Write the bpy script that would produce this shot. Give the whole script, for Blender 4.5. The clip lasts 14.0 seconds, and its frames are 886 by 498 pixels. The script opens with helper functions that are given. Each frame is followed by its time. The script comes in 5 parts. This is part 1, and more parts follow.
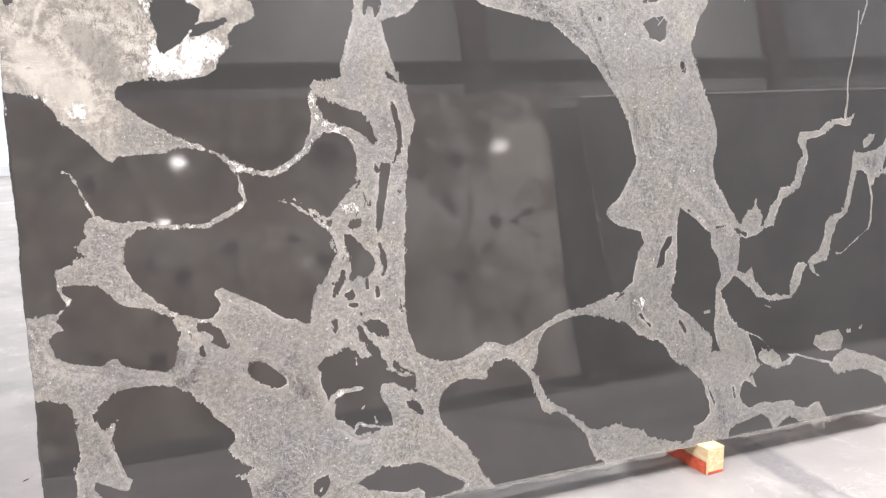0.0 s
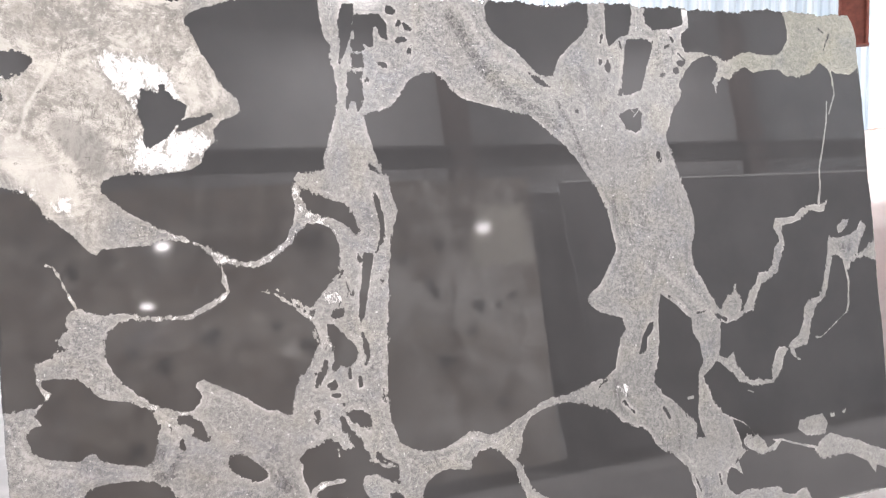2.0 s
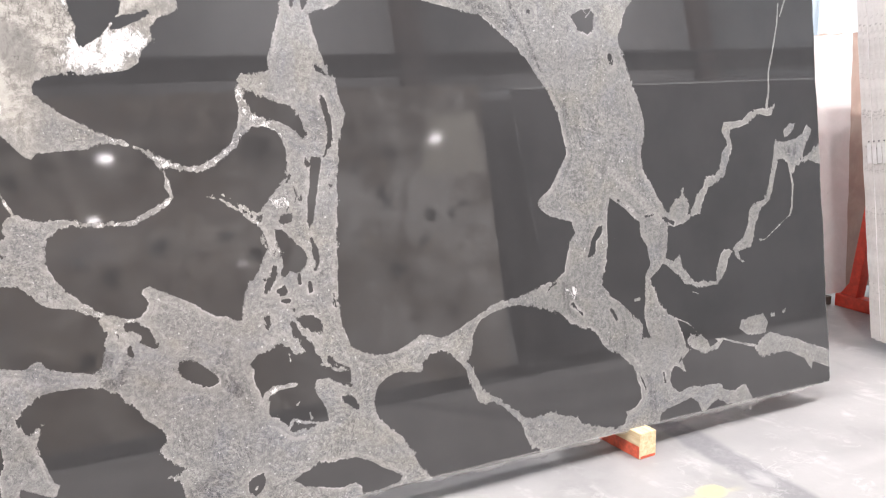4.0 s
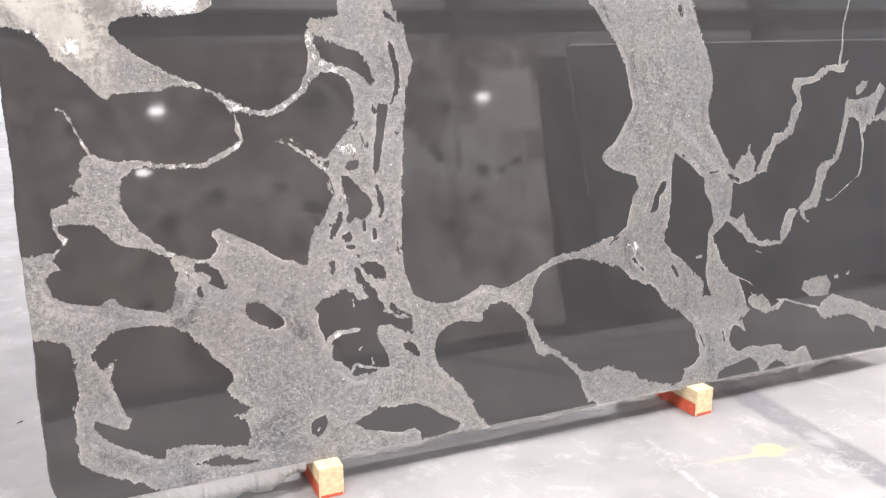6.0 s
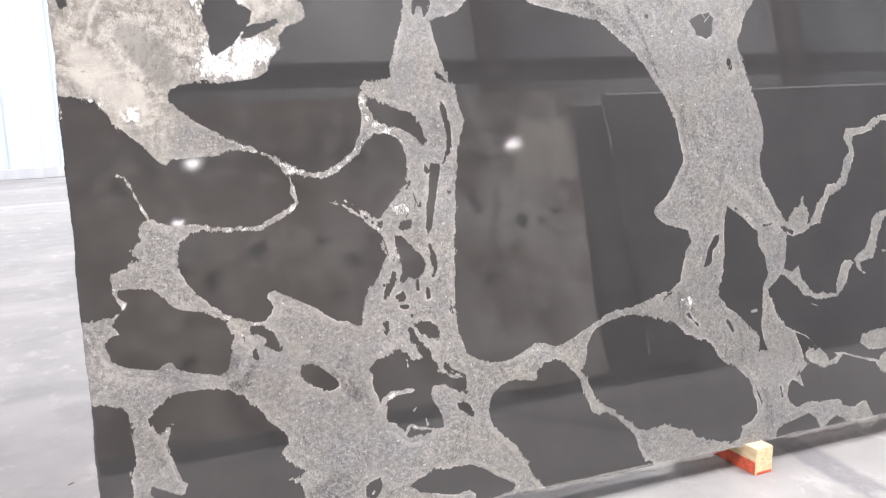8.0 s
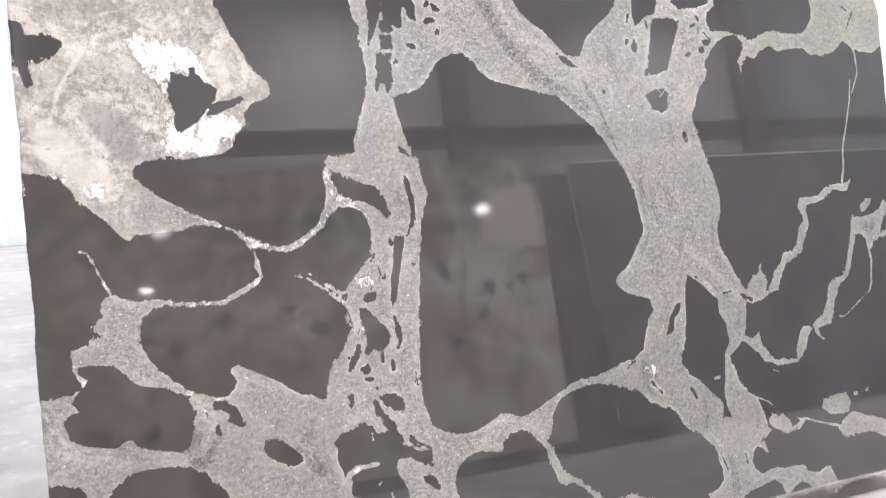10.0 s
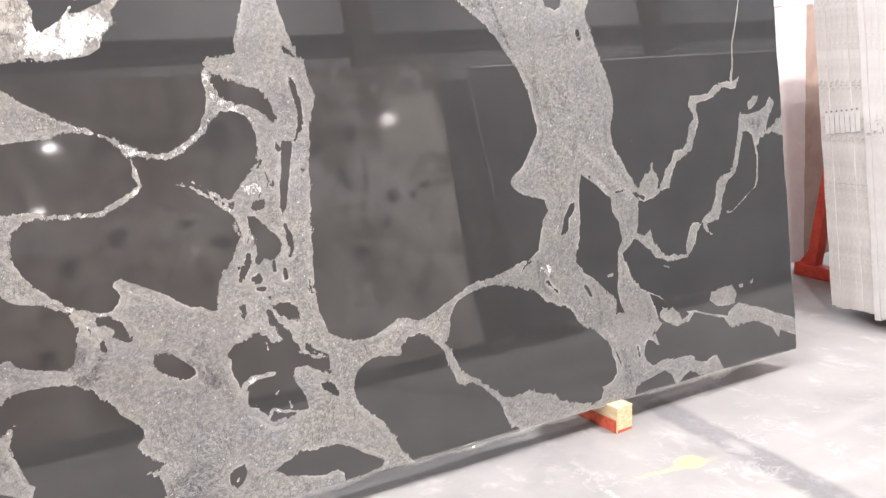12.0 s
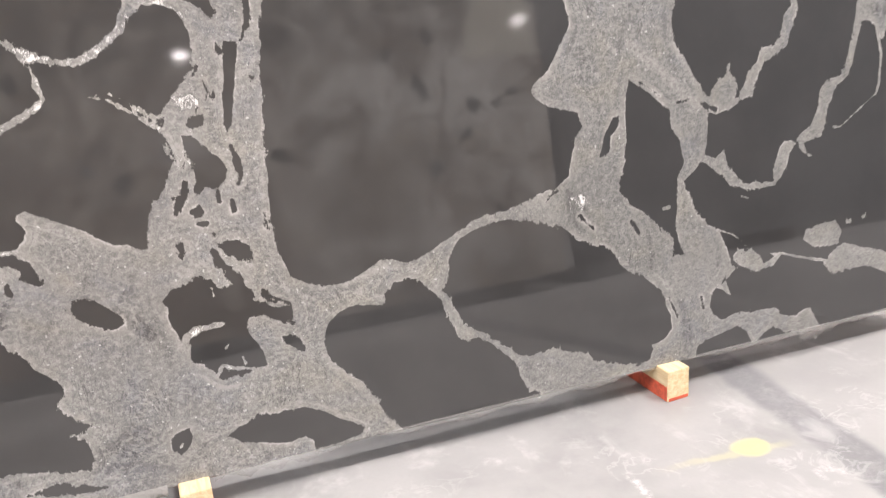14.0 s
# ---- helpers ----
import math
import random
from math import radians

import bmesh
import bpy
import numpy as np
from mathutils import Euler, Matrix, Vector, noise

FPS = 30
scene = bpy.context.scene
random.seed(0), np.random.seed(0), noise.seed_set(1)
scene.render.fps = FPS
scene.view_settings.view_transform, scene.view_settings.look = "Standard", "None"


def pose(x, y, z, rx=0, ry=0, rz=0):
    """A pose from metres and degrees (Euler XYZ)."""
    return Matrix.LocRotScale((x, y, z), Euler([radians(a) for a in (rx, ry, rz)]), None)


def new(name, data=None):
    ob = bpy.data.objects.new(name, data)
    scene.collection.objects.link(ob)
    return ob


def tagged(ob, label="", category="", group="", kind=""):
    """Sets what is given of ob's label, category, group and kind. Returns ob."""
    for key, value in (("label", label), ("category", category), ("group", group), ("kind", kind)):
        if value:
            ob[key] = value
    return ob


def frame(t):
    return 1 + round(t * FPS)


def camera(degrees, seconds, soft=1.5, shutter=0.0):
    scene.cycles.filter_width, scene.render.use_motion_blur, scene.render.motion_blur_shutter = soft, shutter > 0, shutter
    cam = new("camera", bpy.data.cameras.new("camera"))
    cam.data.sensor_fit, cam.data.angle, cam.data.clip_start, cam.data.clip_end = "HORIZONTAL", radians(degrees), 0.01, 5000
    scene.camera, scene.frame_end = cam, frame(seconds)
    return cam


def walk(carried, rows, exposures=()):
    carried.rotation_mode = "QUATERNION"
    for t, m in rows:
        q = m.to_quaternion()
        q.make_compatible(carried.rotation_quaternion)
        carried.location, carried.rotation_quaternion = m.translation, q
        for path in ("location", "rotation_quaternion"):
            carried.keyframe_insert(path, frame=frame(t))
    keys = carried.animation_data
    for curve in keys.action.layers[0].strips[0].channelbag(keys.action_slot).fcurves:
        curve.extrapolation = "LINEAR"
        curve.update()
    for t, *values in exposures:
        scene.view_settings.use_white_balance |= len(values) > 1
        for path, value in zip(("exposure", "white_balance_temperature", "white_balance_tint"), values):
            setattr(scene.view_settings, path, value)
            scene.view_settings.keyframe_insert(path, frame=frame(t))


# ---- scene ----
LENS = 54.43
LEAN = 8.0          # degrees by which the slab leans back
BLOCK = 0.095       # height of the timber blocks
ROWS = [
    (0, 0.2055, -2.2529, 1.3372, 78.788, 1.032, -21.713),
    (0.5, 0.2036, -2.2590, 1.3438, 79.104, 1.047, -21.740),
    (1, 0.1990, -2.2644, 1.3548, 81.627, 1.043, -21.784),
    (1.5, 0.2018, -2.2633, 1.3597, 83.398, 1.105, -22.354),
    (2, 0.2070, -2.2694, 1.3631, 84.140, 1.339, -22.766),
    (2.5, 0.2202, -2.2745, 1.3582, 83.467, 1.603, -24.313),
    (3, 0.2297, -2.2757, 1.3505, 81.151, 1.681, -25.580),
    (3.2, 0.2280, -2.2682, 1.3495, 80.257, 1.753, -25.944),
    (5.3, 0.1971, -2.2514, 1.3104, 76.776, 0.533, -24.613),
    (5.5, 0.1884, -2.2478, 1.3088, 76.462, 0.439, -24.017),
    (6, 0.1562, -2.2400, 1.3064, 75.673, 0.490, -22.952),
    (6.5, 0.1317, -2.2211, 1.3047, 75.491, 0.496, -22.863),
    (7, 0.1125, -2.2105, 1.3159, 75.697, 0.654, -22.656),
    (7.5, 0.1022, -2.2035, 1.3282, 77.664, 1.316, -21.533),
    (7.7, 0.0985, -2.1924, 1.3350, 78.171, 1.470, -21.184),
    (9.8, 0.1043, -2.2038, 1.3627, 82.219, 1.779, -23.073),
    (10, 0.1101, -2.2159, 1.3691, 82.886, 1.774, -23.240),
    (10.5, 0.1229, -2.2225, 1.3731, 84.110, 1.968, -24.681),
    (11, 0.1444, -2.2380, 1.3660, 82.361, 2.049, -28.984),
    (11.5, 0.1577, -2.2318, 1.3507, 79.729, 2.193, -30.248),
    (12, 0.1726, -2.2043, 1.3379, 76.813, 2.340, -29.360),
    (12.5, 0.2245, -2.1583, 1.3275, 74.710, 2.617, -25.474),
    (13, 0.3295, -2.0720, 1.2882, 73.863, 2.816, -23.386),
    (13.5, 0.4885, -1.9561, 1.2816, 73.703, 3.156, -24.850),
    (14, 0.7657, -1.9186, 1.2479, 71.171, 4.163, -19.696),
]
cam = camera(LENS, 14.0, soft=1.15, shutter=0.25)
walk(cam, [(t, pose(x, y, z, rx, ry, rz)) for t, x, y, z, rx, ry, rz in ROWS],
     [(0.0, -0.14, 6720, 10), (1.5, -0.08, 6530, 10), (3.0, -0.14, 6550, 10), (5.5, -0.18, 6550, 10), (7.5, -0.17, 6500, 10), (10.0, -0.10, 6510, 10),
      (11.5, -0.12, 6650, 10), (13.0, -0.22, 6720, 10), (14.0, -0.30, 6800, 10)])

# ---- light: a hall lit by high-bay lamps, daylight from translucent cladding at the back ----
scene.view_settings.exposure = 0.0
world = bpy.data.worlds.new("world")
scene.world = world
world.use_nodes = True
world.node_tree.nodes["Background"].inputs[0].default_value = (0.95, 0.97, 1.0, 1)
world.node_tree.nodes["Background"].inputs[1].default_value = 4.0
LAMP_Z = 5.0
# unseen lamps added where brightness was wanted; the last stands outside the row
LAMPS = ((-4.6, -2.0), (-1.7, -2.0), (1.25, -2.0), (4.2, -2.0), (7.1, -2.0), (-6.5, 0.3), (11.6, 0.3), (3.8, -1.5))
BACK_LAMPS = ((1.535, 8.04), (8.21, 8.01), (1.41, 11.75), (-5.1, 8.02))
BACK_Z, BACK_RADIUS = 5.86, 0.125
# added lamps, unseen, that brighten the wall mirrored in the slab's upper part
REAR_FILLS = ((-2.0, -8.2), (4.0, -8.2), (10.0, -8.2))
REAR_Z = 6.5
LAMP_POWER = 205.0
LAMP_RADIUS = 0.095


def lamp_light(x, y, z, power, radius):
    data = bpy.data.lights.new("high_bay_light", "AREA")
    data.shape, data.size, data.energy, data.color = "DISK", 2 * radius, power, (1.0, 0.95, 0.97)
    ob = new("high_bay_light", data)
    ob.location = (x, y, z)
    return ob


HUNG = [(x, y, LAMP_Z) for x, y in LAMPS] + [(x, y, BACK_Z) for x, y in BACK_LAMPS] + [(x, y, REAR_Z) for x, y in REAR_FILLS]
for spot in HUNG:
    lamp_light(*spot, *((LAMP_POWER * (0.75 if spot[1] == -1.5 else 1.0), LAMP_RADIUS) if spot[2] == LAMP_Z else (LAMP_POWER * (0.5 if spot[1] > 10 else 2.2), BACK_RADIUS) if spot[2] == BACK_Z else (LAMP_POWER * 0.95, LAMP_RADIUS)))


# ---- materials ----
def material(name, rough=0.5, metal=0.0, ior=1.5):
    m = bpy.data.materials.new(name)
    m.use_nodes = True
    b = m.node_tree.nodes["Principled BSDF"]
    b.inputs["Roughness"].default_value, b.inputs["Metallic"].default_value, b.inputs["IOR"].default_value = rough, metal, ior
    return m, m.node_tree, b


def node(t, kind, **values):
    n = t.nodes.new(kind)
    for k, v in values.items():
        n.inputs[k.replace("_", " ")].default_value = v
    return n


def math_node(t, op, a, b=0.0, clamp=False):
    n = t.nodes.new("ShaderNodeMath")
    n.operation, n.use_clamp = op, clamp
    for i, v in enumerate((a, b)):
        if isinstance(v, (int, float)):
            n.inputs[i].default_value = v
        else:
            t.links.new(v, n.inputs[i])
    return n.outputs[0]


def ramp(t, value, lo, hi, out_lo=0.0, out_hi=1.0, smooth=True):
    n = t.nodes.new("ShaderNodeMapRange")
    n.interpolation_type = "SMOOTHSTEP" if smooth else "LINEAR"
    t.links.new(value, n.inputs["Value"])
    for k, v in (("From Min", lo), ("From Max", hi), ("To Min", out_lo), ("To Max", out_hi)):
        n.inputs[k].default_value = v
    return n.outputs["Result"]


def mix(t, fac, a, b, blend="MIX"):
    n = t.nodes.new("ShaderNodeMix")
    n.data_type, n.blend_type = "RGBA", blend
    for i, v in ((0, fac), (6, a), (7, b)):
        if isinstance(v, (int, float)):
            n.inputs[i].default_value = v
        elif isinstance(v, tuple):
            n.inputs[i].default_value = (*v, 1) if len(v) == 3 else v
        else:
            t.links.new(v, n.inputs[i])
    return n.outputs[2]


def coords(t, which="Object", scale=(1, 1, 1), turn=(0, 0, 0)):
    c = t.nodes.new("ShaderNodeTexCoord")
    m = t.nodes.new("ShaderNodeMapping")
    m.inputs["Scale"].default_value = scale
    m.inputs["Rotation"].default_value = [radians(a) for a in turn]
    t.links.new(c.outputs[which], m.inputs[0])
    return m.outputs[0]


def noise_of(t, co, scale, detail=4.0, rough=0.55, warp=0.0):
    n = node(t, "ShaderNodeTexNoise", Scale=scale, Detail=detail, Roughness=rough, Distortion=warp)
    t.links.new(co, n.inputs["Vector"])
    return n.outputs["Fac"]


def bump(t, b, height, strength, distance):
    n = node(t, "ShaderNodeBump", Strength=strength, Distance=distance)
    t.links.new(height, n.inputs["Height"])
    t.links.new(n.outputs[0], b.inputs["Normal"])


def plain(name, colour, rough=0.5, metal=0.0, grain=30.0, amount=0.25, relief=0.0, which="Object"):
    """A plain surface with grain at two scales."""
    m, t, b = material(name, rough, metal)
    co = coords(t, which)
    fine, broad = noise_of(t, co, grain, 6), noise_of(t, co, grain / 12, 3)
    dark = tuple(c * (1 - amount) for c in colour)
    light = tuple(min(1, c * (1 + amount * 0.6)) for c in colour)
    col = mix(t, ramp(t, fine, 0.3, 0.7), dark, light)
    col = mix(t, ramp(t, broad, 0.3, 0.7, 0.0, 0.5), col, colour)
    t.links.new(col, b.inputs["Base Color"])
    t.links.new(ramp(t, broad, 0.3, 0.7, rough * 0.85, min(1, rough * 1.2)), b.inputs["Roughness"])
    if relief:
        bump(t, b, fine, 0.6, relief)
    return m


def figured_stone():
    """Polished near-black stone with ragged grey crystalline veins and a cream corner; the figure comes from the slab's own fields."""
    m, t, b = material("figured_stone", 0.05, ior=1.74)
    co = coords(t)
    field = node(t, "ShaderNodeAttribute")
    field.attribute_name = "vein"
    tone = node(t, "ShaderNodeAttribute")
    tone.attribute_name = "cream"
    pale = node(t, "ShaderNodeAttribute")
    pale.attribute_name = "white"
    hue = node(t, "ShaderNodeAttribute")
    hue.attribute_name = "tone"
    n1 = math_node(t, "MULTIPLY", math_node(t, "SUBTRACT", noise_of(t, co, 42, 5, 0.65), 0.5), 0.018)
    n2 = math_node(t, "MULTIPLY", math_node(t, "SUBTRACT", noise_of(t, co, 150, 4, 0.7), 0.5), 0.010)
    spike = math_node(t, "MULTIPLY", math_node(t, "SUBTRACT", noise_of(t, coords(t, scale=(1, 1, 0.45), turn=(0, 55, 0)), 48, 5, 0.7, 0.8), 0.5), 0.028)
    wild = ramp(t, noise_of(t, co, 7, 4, 0.6), 0.42, 0.62, 0.40, 1.5)
    wave = math_node(t, "MULTIPLY", math_node(t, "ADD", math_node(t, "ADD", n1, n2), spike), wild)
    d = math_node(t, "ADD", field.outputs["Fac"], wave)
    vein = ramp(t, d, -0.0012, 0.0016)
    # crystalline grey: crowded grains of low contrast, bright slivers, calm margins, drawn-out darker bands
    place = node(t, "ShaderNodeSeparateXYZ")
    t.links.new(co, place.inputs[0])
    grain = noise_of(t, coords(t, scale=(1, 1, 0.8), turn=(0, 40, 0)), 120, 4, 0.68, 1.0)
    sliver = noise_of(t, coords(t, scale=(1, 1, 0.6), turn=(0, -35, 0)), 120, 2, 0.55, 0.8)
    sliver_b = noise_of(t, coords(t, scale=(0.6, 1, 1), turn=(0, -20, 0)), 100, 2, 0.55, 1.0)
    flow = noise_of(t, coords(t, scale=(1, 1, 0.40), turn=(0, -38, 0)), 9, 7, 0.68, 1.2)
    cloud = noise_of(t, co, 3.2, 4, 0.55)
    zone = noise_of(t, co, 3.6, 5, 0.65, 0.6)
    inner = ramp(t, d, 0.004, 0.030)
    lively = math_node(t, "MULTIPLY", ramp(t, zone, 0.36, 0.60, 0.35, 1.0), ramp(t, inner, 0, 1, 0.55, 1.0))
    lively = math_node(t, "MULTIPLY", lively, ramp(t, place.outputs[0], 2.30, 2.15, 0.25, 1.0))
    lively = math_node(t, "MULTIPLY", lively, ramp(t, place.outputs[0], 1.05, 1.5, 1.0, 0.88))
    grey = mix(t, ramp(t, grain, 0.34, 0.66), (0.128, 0.129, 0.129), (0.272, 0.270, 0.265))
    fine = noise_of(t, co, 290, 2, 0.6, 0.5)
    grey = mix(t, ramp(t, fine, 0.52, 0.68, 0, 0.42), grey, (0.35, 0.347, 0.34))
    grey = mix(t, ramp(t, fine, 0.47, 0.34, 0, 0.42), grey, (0.10, 0.101, 0.103))
    calm = mix(t, ramp(t, flow, 0.32, 0.68), (0.200, 0.198, 0.193), (0.250, 0.245, 0.234))
    calm = mix(t, ramp(t, grain, 0.35, 0.65, 0, 0.30), calm, (0.31, 0.305, 0.29))
    calm = mix(t, ramp(t, fine, 0.35, 0.65, 0.22, 0.0), calm, (0.11, 0.11, 0.11))
    grey = mix(t, lively, calm, grey)
    band = math_node(t, "MULTIPLY", ramp(t, flow, 0.46, 0.33, 0, 0.75), ramp(t, d, 0.012, 0.035))
    grey = mix(t, band, grey, mix(t, ramp(t, grain, 0.35, 0.65), (0.055, 0.056, 0.057), (0.17, 0.169, 0.166)))
    grey = mix(t, math_node(t, "MULTIPLY", ramp(t, flow, 0.55, 0.70, 0, 0.5), ramp(t, zone, 0.45, 0.6)), grey, (0.30, 0.293, 0.28))
    bright = math_node(t, "MAXIMUM", ramp(t, sliver, 0.605, 0.68), ramp(t, sliver_b, 0.615, 0.69))
    grey = mix(t, math_node(t, "MULTIPLY", math_node(t, "MULTIPLY", bright, 0.5), lively), grey, (0.46, 0.457, 0.445))
    deep = math_node(t, "MAXIMUM", ramp(t, sliver, 0.37, 0.29), ramp(t, sliver_b, 0.35, 0.28))
    grey = mix(t, math_node(t, "MULTIPLY", math_node(t, "MULTIPLY", deep, 0.42), lively), grey, (0.045, 0.045, 0.046))
    streak = math_node(t, "ABSOLUTE", math_node(t, "SUBTRACT", noise_of(t, coords(t, scale=(1, 1, 0.30), turn=(0, -38, 0)), 12, 4, 0.6, 0.8), 0.5))
    grey = mix(t, math_node(t, "MULTIPLY", ramp(t, streak, 0.010, 0.002, 0, 0.6), math_node(t, "MULTIPLY", ramp(t, cloud, 0.47, 0.6), ramp(t, lively, 0.3, 0.7))), grey, (0.05, 0.05, 0.05))
    stain = noise_of(t, co, 2.6, 5, 0.7, 0.4)
    grey = mix(t, ramp(t, stain, 0.58, 0.74, 0, 0.45), grey, (0.085, 0.088, 0.092))
    grey = mix(t, ramp(t, stain, 0.42, 0.28, 0, 0.35), grey, (0.30, 0.285, 0.265))
    shade = math_node(t, "ADD", hue.outputs["Fac"], math_node(t, "MULTIPLY", math_node(t, "SUBTRACT", noise_of(t, co, 14, 6, 0.7), 0.5), 0.9))
    grey = mix(t, ramp(t, shade, 0.30, 0.75, 0, 0.85), grey, mix(t, ramp(t, grain, 0.35, 0.65), (0.05, 0.051, 0.053), (0.19, 0.188, 0.184)))
    grey = mix(t, ramp(t, shade, -0.30, -0.75, 0, 0.7), grey, mix(t, ramp(t, grain, 0.35, 0.65), (0.23, 0.225, 0.215), (0.37, 0.36, 0.345)))
    swirl = math_node(t, "ABSOLUTE", math_node(t, "SUBTRACT", noise_of(t, coords(t, scale=(0.5, 1, 1), turn=(0, 25, 0)), 17, 6, 0.62, 2.2), 0.5))
    grey = mix(t, math_node(t, "MULTIPLY", ramp(t, swirl, 0.030, 0.004, 0, 0.5), ramp(t, zone, 0.44, 0.58)), grey, (0.36, 0.352, 0.335))
    grey = mix(t, math_node(t, "MULTIPLY", ramp(t, swirl, 0.10, 0.16, 0, 0.45), ramp(t, zone, 0.42, 0.56)), grey, (0.125, 0.127, 0.13))
    veil = noise_of(t, co, 5.5, 5, 0.6, 0.7)
    grey = mix(t, ramp(t, veil, 0.52, 0.66, 0, 0.6), grey, mix(t, 1.0, grey, (0.86, 0.89, 0.98), "MULTIPLY"))
    grey = mix(t, ramp(t, veil, 0.48, 0.35, 0, 0.6), grey, mix(t, 1.0, grey, (1.14, 1.11, 1.02), "MULTIPLY"))
    # drawn-out lines that run along the margins, and a coarse swept mottle
    run = node(t, "ShaderNodeCombineXYZ")
    for axis, (source, much) in enumerate(((d, 62.0), (place.outputs[0], 5.0), (place.outputs[2], 5.0))):
        t.links.new(math_node(t, "MULTIPLY", source, much), run.inputs[axis])
    lines = noise_of(t, run.outputs[0], 1.0, 5, 0.62, 0.5)
    close = ramp(t, d, 0.055, 0.015, 0, 1.0)
    grey = mix(t, math_node(t, "MULTIPLY", ramp(t, lines, 0.55, 0.68, 0, 0.6), close), grey, (0.37, 0.362, 0.345))
    grey = mix(t, math_node(t, "MULTIPLY", ramp(t, lines, 0.45, 0.33, 0, 0.55), close), grey, (0.12, 0.122, 0.127))
    swept = noise_of(t, coords(t, scale=(0.75, 1, 1), turn=(0, 30, 0)), 95, 3, 0.6, 0.9)
    grey = mix(t, ramp(t, swept, 0.53, 0.64, 0, 0.42), grey, (0.345, 0.337, 0.32))
    grey = mix(t, ramp(t, swept, 0.47, 0.36, 0, 0.42), grey, (0.125, 0.124, 0.12))
    # lone bright crystals
    crystal = noise_of(t, co, 95, 1, 0.5, 0.3)
    grey = mix(t, math_node(t, "MULTIPLY", ramp(t, crystal, 0.69, 0.75, 0, 0.6), ramp(t, lively, 0.2, 0.6)), grey, (0.64, 0.635, 0.62))
    grey = mix(t, ramp(t, noise_of(t, co, 1.7, 3), 0.42, 0.60, 0, 0.6), grey, mix(t, 1.0, grey, (1.0, 1.0, 0.985), "MULTIPLY"))
    # soft paler margin in places, a thin bright lip in fewer
    lip = noise_of(t, co, 9, 4, 0.65)
    grey = mix(t, math_node(t, "MULTIPLY", ramp(t, d, 0.024, 0.004), ramp(t, lip, 0.45, 0.60, 0.0, 0.42)), grey, (0.315, 0.305, 0.288))
    rim = math_node(t, "MULTIPLY", ramp(t, d, 0.007, 0.001), ramp(t, math_node(t, "ADD", lip, math_node(t, "MULTIPLY", math_node(t, "SUBTRACT", grain, 0.5), 0.5)), 0.50, 0.66))
    grey = mix(t, math_node(t, "MULTIPLY", rim, 0.7), grey, (0.50, 0.485, 0.465))
    # greyer towards the far end, faintly green in its upper corner
    far = ramp(t, place.outputs[0], 1.25, 1.65)
    grey = mix(t, far, grey, mix(t, 1.0, grey, (0.90, 0.905, 0.905), "MULTIPLY"))
    corner_patch = math_node(t, "MULTIPLY", ramp(t, place.outputs[0], 2.28, 2.45), ramp(t, place.outputs[2], 1.48, 1.56))
    grey = mix(t, corner_patch, grey, mix(t, 1.0, grey, (0.93, 0.945, 0.86), "MULTIPLY"))
    # cream corner: pale clouds over greyer ground, crumbs and short cracks
    patch = noise_of(t, co, 12, 9, 0.76, 0.4)
    crumb = noise_of(t, co, 62, 6, 0.75, 0.3)
    cream = mix(t, ramp(t, patch, 0.37, 0.63), (0.23, 0.220, 0.204), (0.43, 0.413, 0.380))
    cream = mix(t, ramp(t, noise_of(t, co, 9, 9, 0.76, 0.5), 0.51, 0.60, 0, 0.8), cream, (0.56, 0.538, 0.498))
    cream = mix(t, ramp(t, crumb, 0.51, 0.64, 0, 0.70), cream, (0.19, 0.180, 0.166))
    cream = mix(t, ramp(t, crumb, 0.47, 0.35, 0, 0.70), cream, (0.60, 0.58, 0.545))
    cream = mix(t, ramp(t, fine, 0.50, 0.36, 0, 0.35), cream, (0.17, 0.165, 0.16))
    crack = math_node(t, "ABSOLUTE", math_node(t, "SUBTRACT", noise_of(t, coords(t, scale=(1, 1, 0.5), turn=(0, -40, 0)), 9, 8, 0.8, 0.2), 0.5))
    some = ramp(t, noise_of(t, co, 4, 3), 0.50, 0.60)
    cream = mix(t, math_node(t, "MULTIPLY", ramp(t, crack, 0.020, 0.003, 0, 0.85), some), cream, (0.12, 0.113, 0.105))
    cream = mix(t, math_node(t, "MULTIPLY", ramp(t, crack, 0.030, 0.004, 0, 0.35), ramp(t, noise_of(t, co, 4, 3), 0.46, 0.38)), cream, (0.55, 0.535, 0.51))
    drift = noise_of(t, coords(t, scale=(0.5, 1, 1), turn=(0, 32, 0)), 8, 8, 0.74, 1.3)
    cream = mix(t, ramp(t, drift, 0.52, 0.60, 0, 0.6), cream, (0.58, 0.558, 0.515))
    cream = mix(t, ramp(t, drift, 0.45, 0.36, 0, 0.5), cream, (0.25, 0.236, 0.214))
    mottle = math_node(t, "ADD", hue.outputs["Fac"], math_node(t, "MULTIPLY", math_node(t, "SUBTRACT", noise_of(t, co, 11, 8, 0.75), 0.5), 1.6))
    cream = mix(t, ramp(t, mottle, 0.25, 0.60, 0, 0.55), cream, (0.16, 0.156, 0.15))
    cream = mix(t, ramp(t, mottle, -0.25, -0.70, 0, 0.6), cream, (0.58, 0.56, 0.52))
    cream = mix(t, ramp(t, noise_of(t, co, 24, 7, 0.78, 0.4), 0.60, 0.66, 0, 0.8), cream, (0.11, 0.104, 0.098))
    cream = mix(t, 1.0, cream, (0.87, 0.865, 0.85), "MULTIPLY")
    soft = math_node(t, "ADD", tone.outputs["Fac"], math_node(t, "MULTIPLY", math_node(t, "SUBTRACT", patch, 0.5), 0.20))
    grey = mix(t, ramp(t, soft, -0.05, 0.06), grey, cream)
